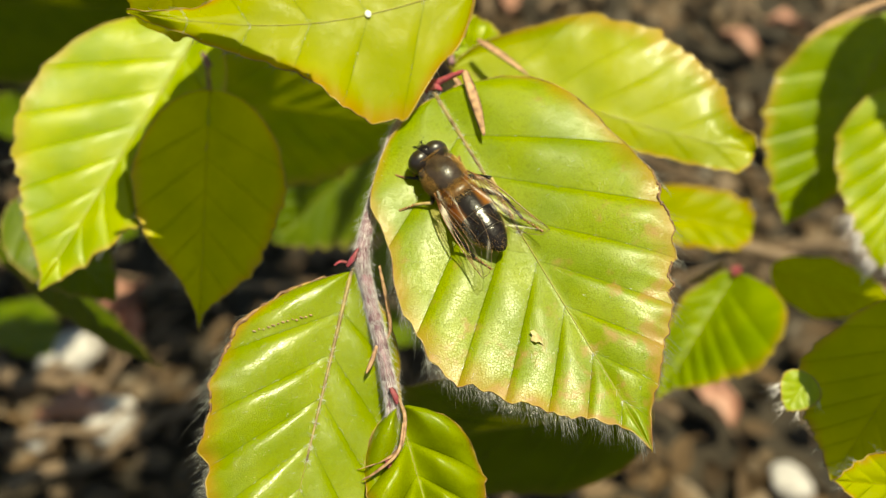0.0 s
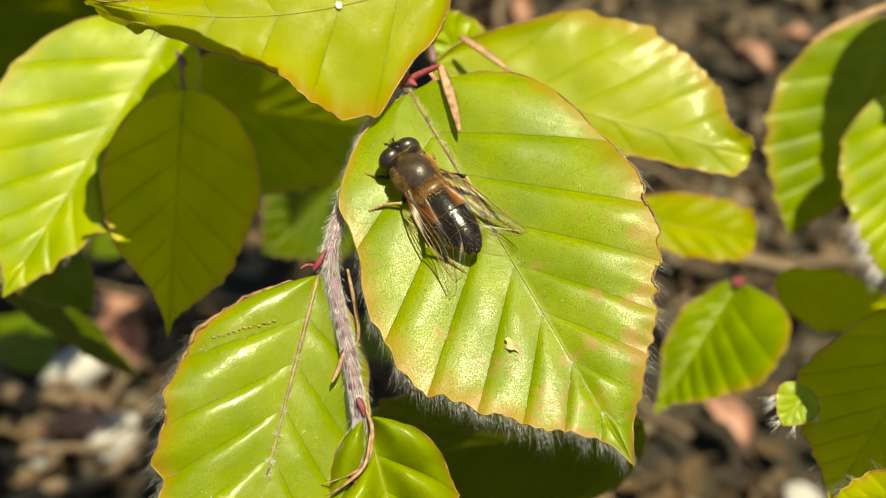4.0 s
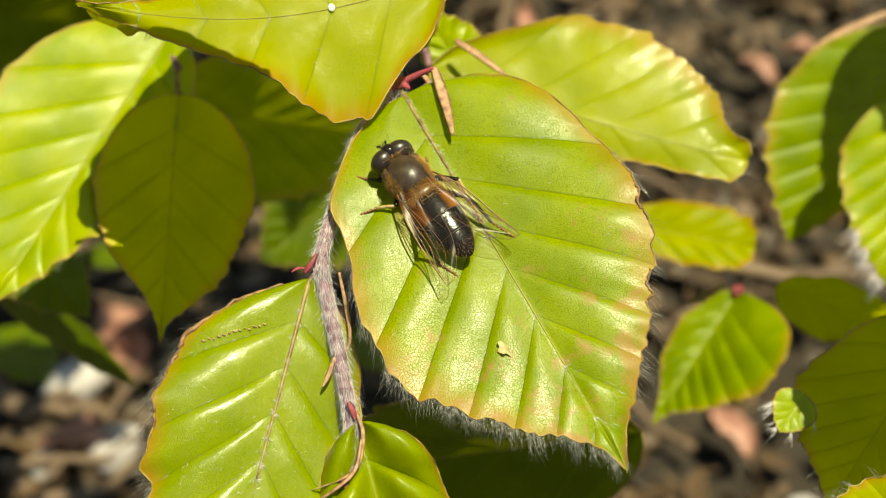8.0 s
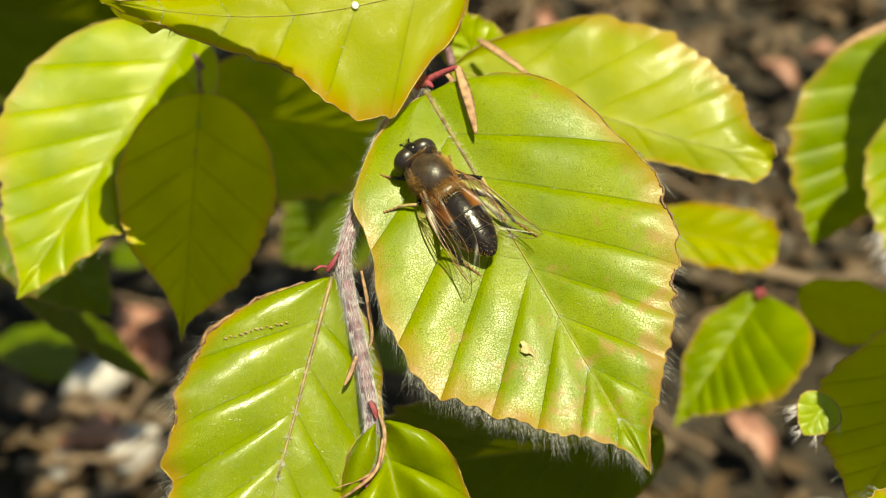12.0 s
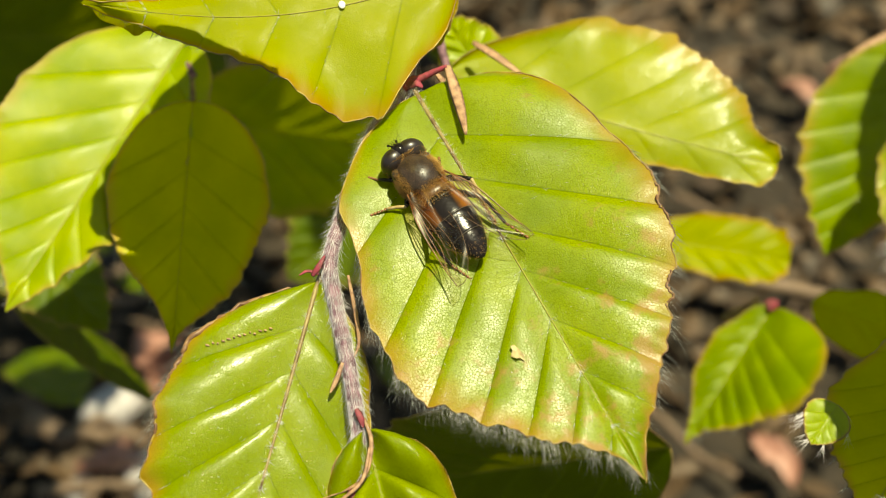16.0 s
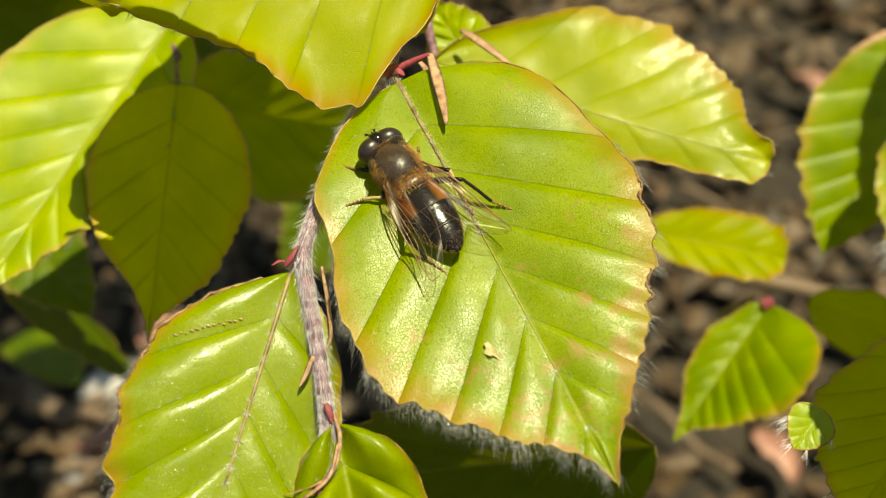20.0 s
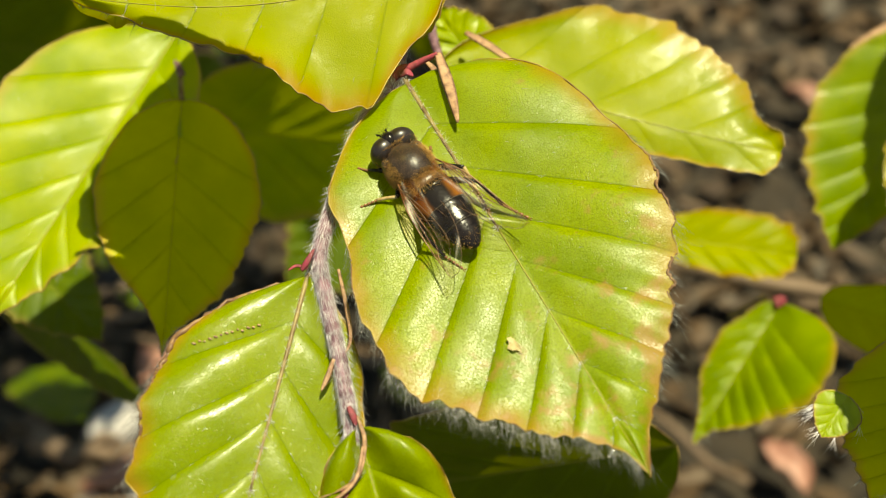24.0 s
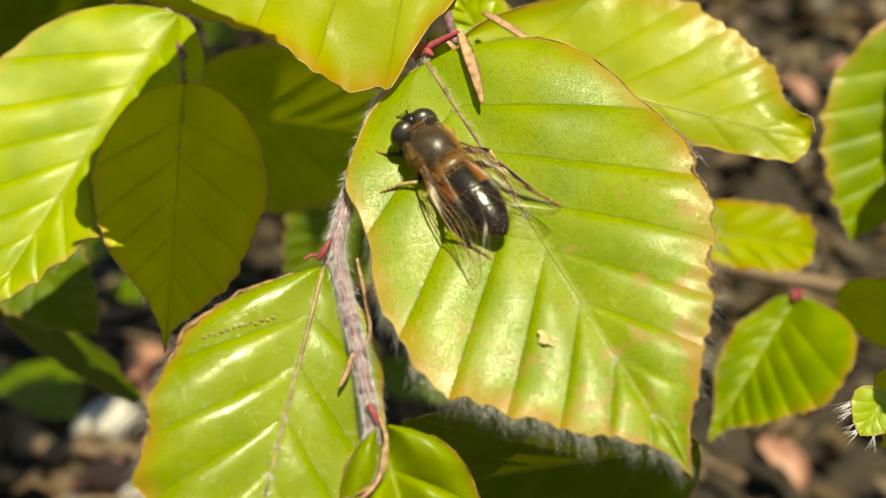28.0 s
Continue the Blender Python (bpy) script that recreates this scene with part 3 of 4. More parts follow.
leaf(left_shoot, (-28.7, 153.0, 20.2), (-28.1, 143.0, -9.1), (1, 0.1, 0), 8.2, 9.2, LEAF_OLIVE, "olive beech leaf hanging in shade", veins=7, ridge=0.5, seed=22, trim={-1: (1.0, 1.0, 1.02, 1.09, 1.0, 1.07, 1.02, 1.11, 1.01, 1.03, 0.9, 0.87, 0.64, 0.5, 0.4), 1: (1.0, 1.01, 1.05, 1.05, 1.0, 1.02, 0.95, 0.95, 0.82, 0.79, 0.66, 0.64, 0.5, 0.4, 0.4)}, hairs=200, stalk=[(-29.7, 156.0, 27.0)])
wide_shoot = thing("beech_shoot", at((0.7, 150.0, 26.8)), "beech shoot with a broad sunlit leaf", "plant")
stem(wide_shoot, [(-0.3, 156.0, 37.8), (0.2, 150.0, 28.1), (1.4, 147.0, 22.6)], (0.6, 0.45))
leaf(wide_shoot, (1.4, 146.0, 22.1), (37.1, 153.0, 11.1), (-0.3, -0.4, -0.8), 12.5, 5, LEAF_BROAD, "broad yellow-green leaf with pale edge", veins=7, p=(0.7, 0.5), q=(0.42, 0.5), fold=(0.0, -0.35), roll=(0.8, 0.0), bend=0.09, ridge=0.22, seed=23, trim={-1: (1.0, 1.01, 1.21, 1.14, 1.09, 1.01, 0.92, 0.93, 0.84, 0.86, 0.72, 0.69, 0.64, 0.9, 0.9), 1: (1.0, 1.0, 1.0, 1.0, 1.0, 1.0, 0.9, 0.8, 0.65, 0.74, 0.79, 1.05, 1.2, 1.3, 1.2)}, hairs=150)
leaf(wide_shoot, (29.2, 203.0, 7.0), (50.6, 199.0, 3.4), (-0.2, -0.3, -0.9), 5.8, 5.0, LEAF_YELLOW, "yellow-green leaf", veins=6, p=0.5, q=0.28, seed=24, hairs=60)
leaf(wide_shoot, (5.6, 151.0, 22.2), (0.6, 150.0, 29.4), (0.8, 0.1, 0.5), 3.5, 4, LEAF_PALE, "small yellow-green leaf", veins=5, seed=36)
right_shoot = thing("beech_shoot", at((68.0, 172.0, 38.4)), "beech shoot with three leaves partly in shade", "plant")
leaf(right_shoot, (76.9, 204.0, 39.7), (55.4, 198.0, 4.2), (0.87, 0.1, 0.5), 13, 9, LEAF_GREEN, "green beech leaf crossed by a shadow", veins=8, p=(0.95, 0.6), ridge=0.5, seed=25, hairs=200)
# two unseen leaves added to cast shade on the green and dark leaves
leaf(right_shoot, (85.5, 162.0, 73.4), (75.2, 158.0, 40.5), (0.95, 0.1, 0.3), 6.5, 6.5, LEAF_GREEN, "green beech leaf", veins=7, seed=34)
leaf(right_shoot, (64.7, 112.0, 23.5), (49.8, 107.0, -4.3), (0.87, 0.1, 0.5), 11, 10, LEAF_GREEN, "green beech leaf", veins=7, seed=35)
leaf(right_shoot, (71.0, 186.0, 25.2), (64.5, 180.0, -2.4), (1, 0.1, 0.2), 8.6, 9, LEAF_PALE, "bright corrugated beech leaf", veins=8, fold=(-0.3, 0.0), ridge=0.85, seed=26, hairs=700, hair_from=0.5, hair_len=3.0, hair_width=0.00003, hair_material=HAIR)
leaf(right_shoot, (57.4, 140.0, -5.8), (41.7, 131.0, -24.1), (0.85, 0.1, 0.5), 11, 9, LEAF_OLIVE, "dark green leaf in shade", veins=8, ridge=0.35, seed=27, trim={1: (0.7, 0.68, 0.73, 0.92, 0.97, 1.03, 0.94, 1.02, 0.97, 1.05, 0.91, 1.01, 0.89, 0.93, 0.9)}, hairs=250)
leaf(right_shoot, (52.9, 126.0, -24.1), (39.1, 122.0, -22.3), (0.1, 0.2, 1), 4.5, 4, LEAF_YELLOW, "yellow sunlit leaf", veins=6, seed=28, hairs=150)
leaf(right_shoot, (40.3, 134.0, -13.1), (37.2, 132.0, -16.8), (1, 0.1, 0), 2.4, 2.2, LEAF_PALE, "small bright green leaf with a hairy edge", veins=5, ridge=0.15, tooth=0.02, wave=0.2, seed=37, hairs=130, hair_len=1.8, hair_width=0.000014, hair_material=HAIR)
small_shoot = thing("beech_shoot", at((51.9, 205.0, 0.3)), "beech shoot with a small ribbed leaf", "plant")
leaf(small_shoot, (48.1, 200.0, -3.7), (33.7, 191.0, -23.2), (0.85, 0, 0.5), 6.5, 12, LEAF_GREEN, "small ribbed green leaf", veins=8, p=0.4, q=0.7, ridge=1.0, tooth=0.09, seed=29, trim={-1: (1.1, 1.11, 1.07, 1.18, 1.08, 1.08, 0.93, 1.0, 0.87, 0.95, 0.76, 0.85, 0.62, 0.6, 0.5, 0.5), 1: (0.6, 0.55, 0.7, 0.8, 0.81, 0.84, 0.82, 0.85, 0.73, 0.77, 0.63, 0.65, 0.54, 0.53, 0.5)}, hairs=100, stalk=[(47.0, 204.0, -2.5), (42.2, 208.0, -5.4)])
stem(small_shoot, [(41.4, 264.0, 5.4), (53.7, 262.0, 2.3), (71.6, 259.0, -1.8), (86.9, 255.0, -7.9), (99.8, 252.0, -11.5)], (1.5, 1.9), WOOD, "branch", "grey-brown bare twig")
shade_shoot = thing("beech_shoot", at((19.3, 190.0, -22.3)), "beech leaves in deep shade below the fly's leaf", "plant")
# the darkest leaves here carry their shade in the material colour
leaf(shade_shoot, (27.5, 160.0, -20.2), (-17.2, 172.0, -28.3), (0.0, 0.8, -0.6), 20, 17, LEAF_SHADED, "dark green leaf in shade", veins=8, seed=31)
leaf(shade_shoot, (-40.0, 193.0, 24.0), (-4.0, 199.0, 20.0), (0, 0.8, -0.6), 17, 17, LEAF_PALE, "green leaf in shade", veins=8, seed=32)
leaf(shade_shoot, (-8.8, 245.0, 23.6), (-32.6, 238.0, 1.2), (0.7, 0.2, 0.7), 14, 14, LEAF_DIM, "dark green leaf in shade", veins=8, seed=33)

leaf(shade_shoot, (-73.2, 215.0, 2.0), (-46.4, 205.0, -19.9), (0.4, 0.8, -0.4), 17, 17, LEAF_SHADED, "dark green leaf in shade", veins=8, seed=39)
leaf(shade_shoot, (-66.0, 192.0, 8.0), (-48.5, 184.0, -7.5), (1, 0.2, 0.6), 7, 7, LEAF_DIM, "green leaf half lit by the sun", veins=7, seed=40)
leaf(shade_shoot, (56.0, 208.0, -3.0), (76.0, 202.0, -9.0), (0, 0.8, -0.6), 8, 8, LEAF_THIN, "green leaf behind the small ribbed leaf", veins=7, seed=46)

leaf(shade_shoot, (-114.0, 258.0, 53.0), (-60.0, 266.0, 51.0), (0, 0.8, -0.6), 22, 22, LEAF_DIM, "dark green leaf in shade", veins=8, seed=48)
leaf(shade_shoot, (10.0, 272.0, -43.8), (21.2, 268.0, -48.1), (0.4, 0.1, 0.9), 2.5, 2.5, LEAF_GREEN, "small yellow leaf", veins=6, seed=38)


# ---- small pieces of the shoot ----
def strip(parent, points, width, material, name, label, twist=0.0, normal=(0.2, -1, 0.3)):
    """A thin dry scale along places of the plan, widths in mm at its middle."""
    pts = spline([at(p) for p in points], 8)
    bm = bmesh.new()
    up, rows = along(normal), []
    n = len(pts) - 1
    for i, p in enumerate(pts):
        way = (pts[min(i + 1, n)] - pts[max(i - 1, 0)]).normalized()
        side = way.cross(up).normalized()
        side = Matrix.Rotation(twist * i / n, 3, way) @ side
        face = way.cross(side)
        w = 0.0005 * width * (0.25 + math.sin(math.pi * min(1, 0.12 + 0.88 * i / n)) ** 0.7)
        th = 0.00003
        rows.append([bm.verts.new(p + side * a * w + face * (b * th + 0.12 * w * abs(a))) for a, b in ((-1, 0), (-0.5, 1), (0, 1), (0.5, 1), (1, 0), (0.5, -1), (0, -1), (-0.5, -1))])
    for a, b in zip(rows, rows[1:]):
        for k in range(8):
            bm.faces.new((a[k], a[(k + 1) % 8], b[(k + 1) % 8], b[k]))
    bm.faces.new(rows[0][::-1])
    bm.faces.new(rows[-1])
    return part(name, bm, material, parent, label)


def ball(bm, c, r, rot=None, u=20, v=12):
    m = Matrix.Translation(Vector(c)) @ (rot or Matrix()) @ Matrix.Diagonal((*r, 1))
    bmesh.ops.create_uvsphere(bm, u_segments=u, v_segments=v, radius=1, matrix=m)


def node_scar(parent, place, size, label):
    """A swollen pink joint with small scales."""
    bm = bmesh.new()
    rnd = random.Random(int(size * 1000))
    for k in range(3):
        c = at(place) + Vector((rnd.gauss(0, 1), rnd.gauss(0, 1), rnd.gauss(0, 1))) * size * 0.00022
        ball(bm, c, (0.00045 * size, 0.0005 * size, 0.00085 * size), Euler((-0.7 + rnd.gauss(0, 0.3), rnd.gauss(0, 0.4), 0)).to_matrix().to_4x4(), 12, 8)
    return part("bud_scar", bm, PINK, parent, label)


strip(main_shoot, [(-1.9, 126.9, 16.7), (-1.1, 126.5, 17.6), (-0.4, 126.6, 18.1)], 0.7, PINK, "bud_scale", "crimson bud scale")
strip(main_shoot, [(-1.2, 126.6, 17.1), (-0.5, 126.2, 17.4), (0.1, 126.4, 17.0)], 0.6, PINK, "bud_scale", "crimson bud scale")
strip(main_shoot, [(-9.1, 119.0, -1.0), (-8.5, 118.7, -0.2), (-8.0, 119.0, 0.8)], 0.45, PINK, "bud_scale", "pink bud scale")
strip(main_shoot, [(-4.7, 115.6, -12.3), (-4.3, 115.4, -13.1), (-4.1, 115.6, -13.9)], 0.5, PINK, "bud_scale", "pink bud scale")
strip(main_shoot, [(-5.1, 114.4, -18.8), (-4.7, 114.2, -19.5), (-4.3, 114.4, -20.3)], 0.5, PINK, "bud_scale", "pink bud scale")
stem(main_shoot, [(-0.7, 127.0, 17.7), (0.9, 126.6, 18.4), (2.4, 126.0, 18.9)], (0.4, 0.22), PINK, "scale_stalk", "red stalk of a bud scale")
strip(main_shoot, [(2.4, 126.0, 19.0), (3.1, 125.0, 16.8), (3.7, 124.0, 14.7), (4.3, 122.6, 12.0)], 0.9, DRY, "bud_scale", "dry orange bud scale", 0.5)
strip(main_shoot, [(0.6, 127.5, 16.8), (1.9, 128.5, 17.8), (0.9, 129.0, 19.1)], 0.6, DRY, "bud_scale", "dry bud scale")
strip(main_shoot, [(-6.0, 119.6, -0.9), (-5.3, 119.3, -4.2), (-4.9, 118.6, -6.9), (-5.5, 117.6, -8.5)], 0.34, DRY, "bud_scale", "dry papery bud scale", 0.8)
strip(main_shoot, [(-4.1, 116.0, -13.1), (-3.4, 115.4, -15.1), (-3.8, 114.6, -17.7), (-5.3, 114.4, -18.9), (-7.8, 114.8, -19.9)], 0.36, DRY, "bud_scale", "dry curled bud scale", 1.2)
strip(main_shoot, [(-3.5, 115.4, -15.4), (-4.0, 114.0, -18.1), (-6.0, 113.8, -19.9), (-7.4, 114.3, -20.8)], 0.28, DRY, "bud_scale", "dry curled bud scale", 0.6)
strip(main_shoot, [(-6.1, 117.2, -8.5), (-6.6, 116.8, -10.0), (-7.1, 116.6, -11.1)], 0.4, DRY, "bud_scale", "pale bud scale")
strip(main_shoot, [(-8.5, 121.0, -0.9), (-9.7, 120.6, -0.5), (-10.5, 120.4, -0.9)], 0.25, PINK, "bud_scale", "red bud scale")
EDGE = plain_material("dry leaf edge", (0.10, 0.045, 0.03), (0.26, 0.14, 0.06), 900, 0.5, 0.00006)


def dry_edge(parent, blade, m, side, a, b, r):
    """A stretch of browned, shrivelled margin."""
    rnd = random.Random(int(a * 1000) + 7)
    pts = [blade.point(a + (b - a) * i / 40, 1, side) + Vector((rnd.gauss(0, r), rnd.gauss(0, r), rnd.gauss(0, r))) * 0.0004 for i in range(41)]
    bm = bmesh.new()
    tube(bm, pts, [0.001 * r * (0.25 + math.sin(math.pi * i / 40) * rnd.uniform(0.4, 1.2)) for i in range(41)], 6)
    part("dry_margin", bm, EDGE, parent, "browned shrivelled edge", m)


def vein_hair(parent, blade, m, count, seed):
    """Short silver hairs lying along the veins of a leaf."""
    bm, rnd = bmesh.new(), random.Random(seed)
    for _ in range(count):
        side, k, b = rnd.choice((-1, 1)), rnd.randrange(0, blade.veins), rnd.uniform(0.02, 0.95)
        a = k / blade.veins if rnd.random() < 0.7 else rnd.uniform(0.02, 0.9)
        b = b if rnd.random() < 0.75 else 0.01
        p, q = blade.point(a, b, side), blade.point(a, min(1.0, b + 0.05), side)
        way = (q - p).normalized() + Vector((rnd.gauss(0, 0.3), rnd.gauss(0, 0.3), rnd.uniform(0.1, 0.5)))
        hair(bm, p, way, 0.001 * rnd.uniform(0.3, 0.8), 0.000008)
    part("vein_hair", bm, HAIR, parent, "fine silver hairs along the veins", m)


vein_hair(fringe_leaf, FRINGE_BLADE, FRINGE_M, 260, 71)
vein_hair(fly_leaf, FLY_BLADE, FLY_M, 320, 72)
vein_hair(up_leaf, UP_BLADE, UP_M, 160, 73)
dry_edge(fringe_leaf, FRINGE_BLADE, FRINGE_M, 1, 0.01, 0.16, 0.22)
dry_edge(fringe_leaf, FRINGE_BLADE, FRINGE_M, 1, 0.15, 0.3, 0.12)
dry_edge(fly_leaf, FLY_BLADE, FLY_M, -1, 0.16, 0.30, 0.14)
dry_edge(fly_leaf, FLY_BLADE, FLY_M, -1, 0.36, 0.5, 0.12)
node_scar(small_shoot, (47.9, 199.0, -3.3), 1.1, "pink bud scar")
strip(right_shoot, [(60.2, 202.0, 34.5), (65.2, 204.0, 37.6), (70.7, 205.0, 40.2), (77.7, 206.0, 42.9)], 1.2, DRY, "bud_scale", "dry orange bud scale")
strip(wide_shoot, [(4.3, 144.0, 25.1), (6.9, 143.0, 23.3), (10.1, 142.0, 20.7)], 0.8, DRY, "bud_scale", "dry orange bud scale")

DEW = plain_material("white droplet", (0.9, 0.9, 0.88), (0.8, 0.8, 0.78), 900, 0.12, coat=1.0)
bm = bmesh.new()
ball(bm, UP_M @ (UP_BLADE.point(0.335, 0, 1) + Vector((0, 0, 0.0002))), (0.00042, 0.00034, 0.0002), UP_M.to_3x3().normalized().to_4x4(), 16, 10)
part("droplet", bm, DEW, up_leaf, "small white droplet")
PAPER = plain_material("papery scar", (0.5, 0.42, 0.2), (0.34, 0.24, 0.1), 1500, 0.5, 0.00008)
bm, rnd = bmesh.new(), random.Random(21)
fan = [bm.verts.new(FLY_BLADE.point((4.4 + 0.22 * math.cos(k * 0.7) * r) / 8, 0.5 + 0.045 * math.sin(k * 0.7) * r, 1) + Vector((0, 0, 0.00012 + 0.00018 * (k % 3)))) for k, r in enumerate((1.0, 0.6, 0.9, 1.1, 0.5, 0.8, 1.0, 0.7, 0.9))]
hub = bm.verts.new(FLY_BLADE.point(4.4 / 8, 0.5, 1) + Vector((0, 0, 0.0003)))
for k in range(9):
    bm.faces.new((hub, fan[k], fan[(k + 1) % 9]))
part("torn_patch", bm, PAPER, fly_leaf, "small torn papery patch", FLY_M)
for k in range(13):
    bm = bmesh.new()
    q = FRINGE_BLADE.point(0.86 / 8, 0.3 + 0.042 * k, 1) + Vector((0, rnd.gauss(0, 0.0001), 0.00012))
    ball(bm, q, (0.00015 * rnd.uniform(0.6, 1.4), 0.00009, 0.00006), None, 10, 6)
    part("gall", bm, DRY, fringe_leaf, "tiny brown blister", FRINGE_M)

# ---- more of the hedge: unseen shading crown and inner leaves ----
def foliage(name, label, count, box, size, material, seed, tilt=0.6, gaps=()):
    """Loose beech leaves filling a box of the world."""
    rnd = random.Random(seed)
    bm = bmesh.new()
    uv = bm.loops.layers.uv.new("UVMap")
    shapes = []
    for k in range(4):
        b = Blade(30, 10, 10, veins=7, seed=seed + k, ridge=0.5, wave=1.2)
        tmp = b.mesh(2, 4)
        tmp.verts.index_update()
        luv = tmp.loops.layers.uv[0]
        shapes.append(([v.co.copy() for v in tmp.verts], [([v.index for v in f.verts], [lp[luv].uv.copy() for lp in f.loops]) for f in tmp.faces]))
        tmp.free()
    for _ in range(count):
        verts, faces = rnd.choice(shapes)
        place = [rnd.uniform(a, b) for a, b in box]
        if any(math.hypot(place[0] - x, place[1] - y) < r for x, y, r in gaps):
            continue
        k = rnd.uniform(*size)
        m = Matrix.Translation(place) @ Euler((rnd.gauss(0, tilt), rnd.gauss(0, tilt), rnd.uniform(0, 6.3))).to_matrix().to_4x4() @ Matrix.Scale(k, 4)
        vs = [bm.verts.new(m @ v) for v in verts]
        for ids, coords in faces:
            f = bm.faces.new([vs[i] for i in ids])
            for lp, c in zip(f.loops, coords):
                lp[uv].uv = c
    return tagged(part(name, bm, material, None, label, kind="stuff"), category="foliage")


# unseen crown added to shade the hollow behind the shoots, gapped for sun
foliage("hedge_foliage", "dense unseen beech leaves added overhead for shade", 900, ((-0.32, 0.12), (0.22, 0.62), (0.44, 0.60)), (0.8, 1.4), LEAF_GREEN, 41, gaps=((-0.032, 0.25, 0.05), (-0.015, 0.33, 0.022), (0.06, 0.42, 0.05)))
foliage("hedge_foliage", "dense unseen beech leaves added overhead for shade", 320, ((-0.30, 0.06), (0.145, 0.25), (0.46, 0.58)), (0.8, 1.3), LEAF_GREEN, 43, gaps=((-0.032, 0.25, 0.05),))
foliage("hedge_foliage", "dense unseen beech leaves added overhead for shade", 120, ((0.05, 0.15), (0.165, 0.25), (0.46, 0.58)), (0.8, 1.3), LEAF_GREEN, 47, gaps=((0.113, 0.15, 0.045),))
# inner leaves, their shade partly put into a darker leaf colour
foliage("hedge_foliage", "shaded beech leaves inside the hedge", 70, ((-0.28, 0.0), (0.24, 0.5), (0.12, 0.30)), (0.7, 1.3), LEAF_DIM, 45)

# ---- the fly ----
BLACK = plain_material("fly cuticle", (0.008, 0.006, 0.006), (0.018, 0.013, 0.012), 2500, 0.2, 0.00003, spec=0.3)
THORAX = plain_material("dusted thorax", (0.022, 0.013, 0.009), (0.055, 0.034, 0.022), 1300, 0.36, 0.00004, coat=0.3)
EYE_MAT = plain_material("compound eye", (0.012, 0.007, 0.006), (0.022, 0.012, 0.010), 9000, 0.36, 0.000002, spec=0.75)
AMBER = plain_material("amber hair", (0.30, 0.15, 0.035), (0.52, 0.30, 0.09), 1500, 0.4)
BROWN_HAIR = plain_material("brown hair", (0.12, 0.07, 0.03), (0.2, 0.11, 0.04), 3000, 0.45)
SCUTELLUM = plain_material("amber plate", (0.17, 0.085, 0.028), (0.09, 0.042, 0.014), 1500, 0.34)
PALE = plain_material("pale leg", (0.55, 0.42, 0.22), (0.40, 0.26, 0.10), 2500, 0.35)
TARSUS = plain_material("brown foot", (0.28, 0.12, 0.04), (0.16, 0.07, 0.03), 2500, 0.35)
MARGIN = plain_material("pale segment margin", (0.06, 0.045, 0.03), (0.02, 0.014, 0.01), 1500, 0.35)
VEIN = plain_material("wing vein", (0.08, 0.04, 0.02), (0.16, 0.08, 0.035), 2500, 0.45)
COSTA = plain_material("golden wing edge", (0.30, 0.15, 0.07), (0.07, 0.03, 0.014), 700, 0.36, spec=0.5)


def tergite_material():
    """Shiny black back with two rusty side spots and a grey sheen painted across the front."""
    s = Shade("spotted tergite")
    xyz = s.n("SeparateXYZ", Vector=s.coords())
    side = s.math("ABSOLUTE", xyz.outputs[0])
    wob = s.math("MULTIPLY", s.noise(900, 2), 0.0006)
    spot = s.ramp(s.math("ADD", side, wob), 0.0011, 0.0018)
    front = s.ramp(xyz.outputs[1], -0.0008, -0.0003)
    col = s.mix(s.math("MULTIPLY", spot, 0.8), (0.012, 0.009, 0.008), (0.24, 0.085, 0.014))
    # sky sheen on the front of the abdomen, painted as grey
    col = s.mix(s.math("MULTIPLY", front, 0.7), col, (0.30, 0.29, 0.28))
    s.set(Base_Color=col, Roughness=0.2, Specular_IOR_Level=0.3, Normal=s.bump(s.noise(2500, 2), 0.00003, 0.7))
    return s.m


def wing_material():
    """Clear film with a faint amber tint and a skin of gloss."""
    s = Shade("wing film")
    root = s.ramp(s.n("SeparateXYZ", Vector=s.coords()).outputs[1], 0.001, 0.0048, 1.0, 0.0)
    tint = s.mix(s.ramp(s.noise(500, 2), 0.35, 0.7), (0.94, 0.92, 0.88), (0.82, 0.77, 0.66))
    clear = s.n("BsdfTransparent", Color=s.mix(s.math("MULTIPLY", root, 0.55), tint, (0.72, 0.42, 0.14)))
    gloss = s.n("BsdfGlossy", Color=(1.0, 0.93, 0.84), Roughness=0.34, Normal=s.bump(s.noise(700, 1), 0.0001, 0.4))
    both = s.n("MixShader", Fac=0.02)
    s.t.links.new(clear.outputs[0], both.inputs[1])
    s.t.links.new(gloss.outputs[0], both.inputs[2])
    s.t.links.new(both.outputs[0], s.out.inputs[0])
    return s.m


TERGITE, WING = tergite_material(), wing_material()
MM = 0.00112
fly_up = (FLY_M.to_3x3() @ Vector((0, 0, 1))).normalized()
fly_fwd = along((-126, 10, 175))
fly_fwd = (fly_fwd - fly_up * fly_fwd.dot(fly_up)).normalized()
FLY_TURN = Matrix((fly_fwd.cross(fly_up), fly_fwd, fly_up)).transposed().to_4x4()
fly = thing("hoverfly", at((1.8, 121.2, 5.1)) + fly_up * 0.0023, "dark hoverfly with amber-haired thorax resting on a beech leaf", "insect", turn=FLY_TURN)
FM = fly.matrix_world.copy()


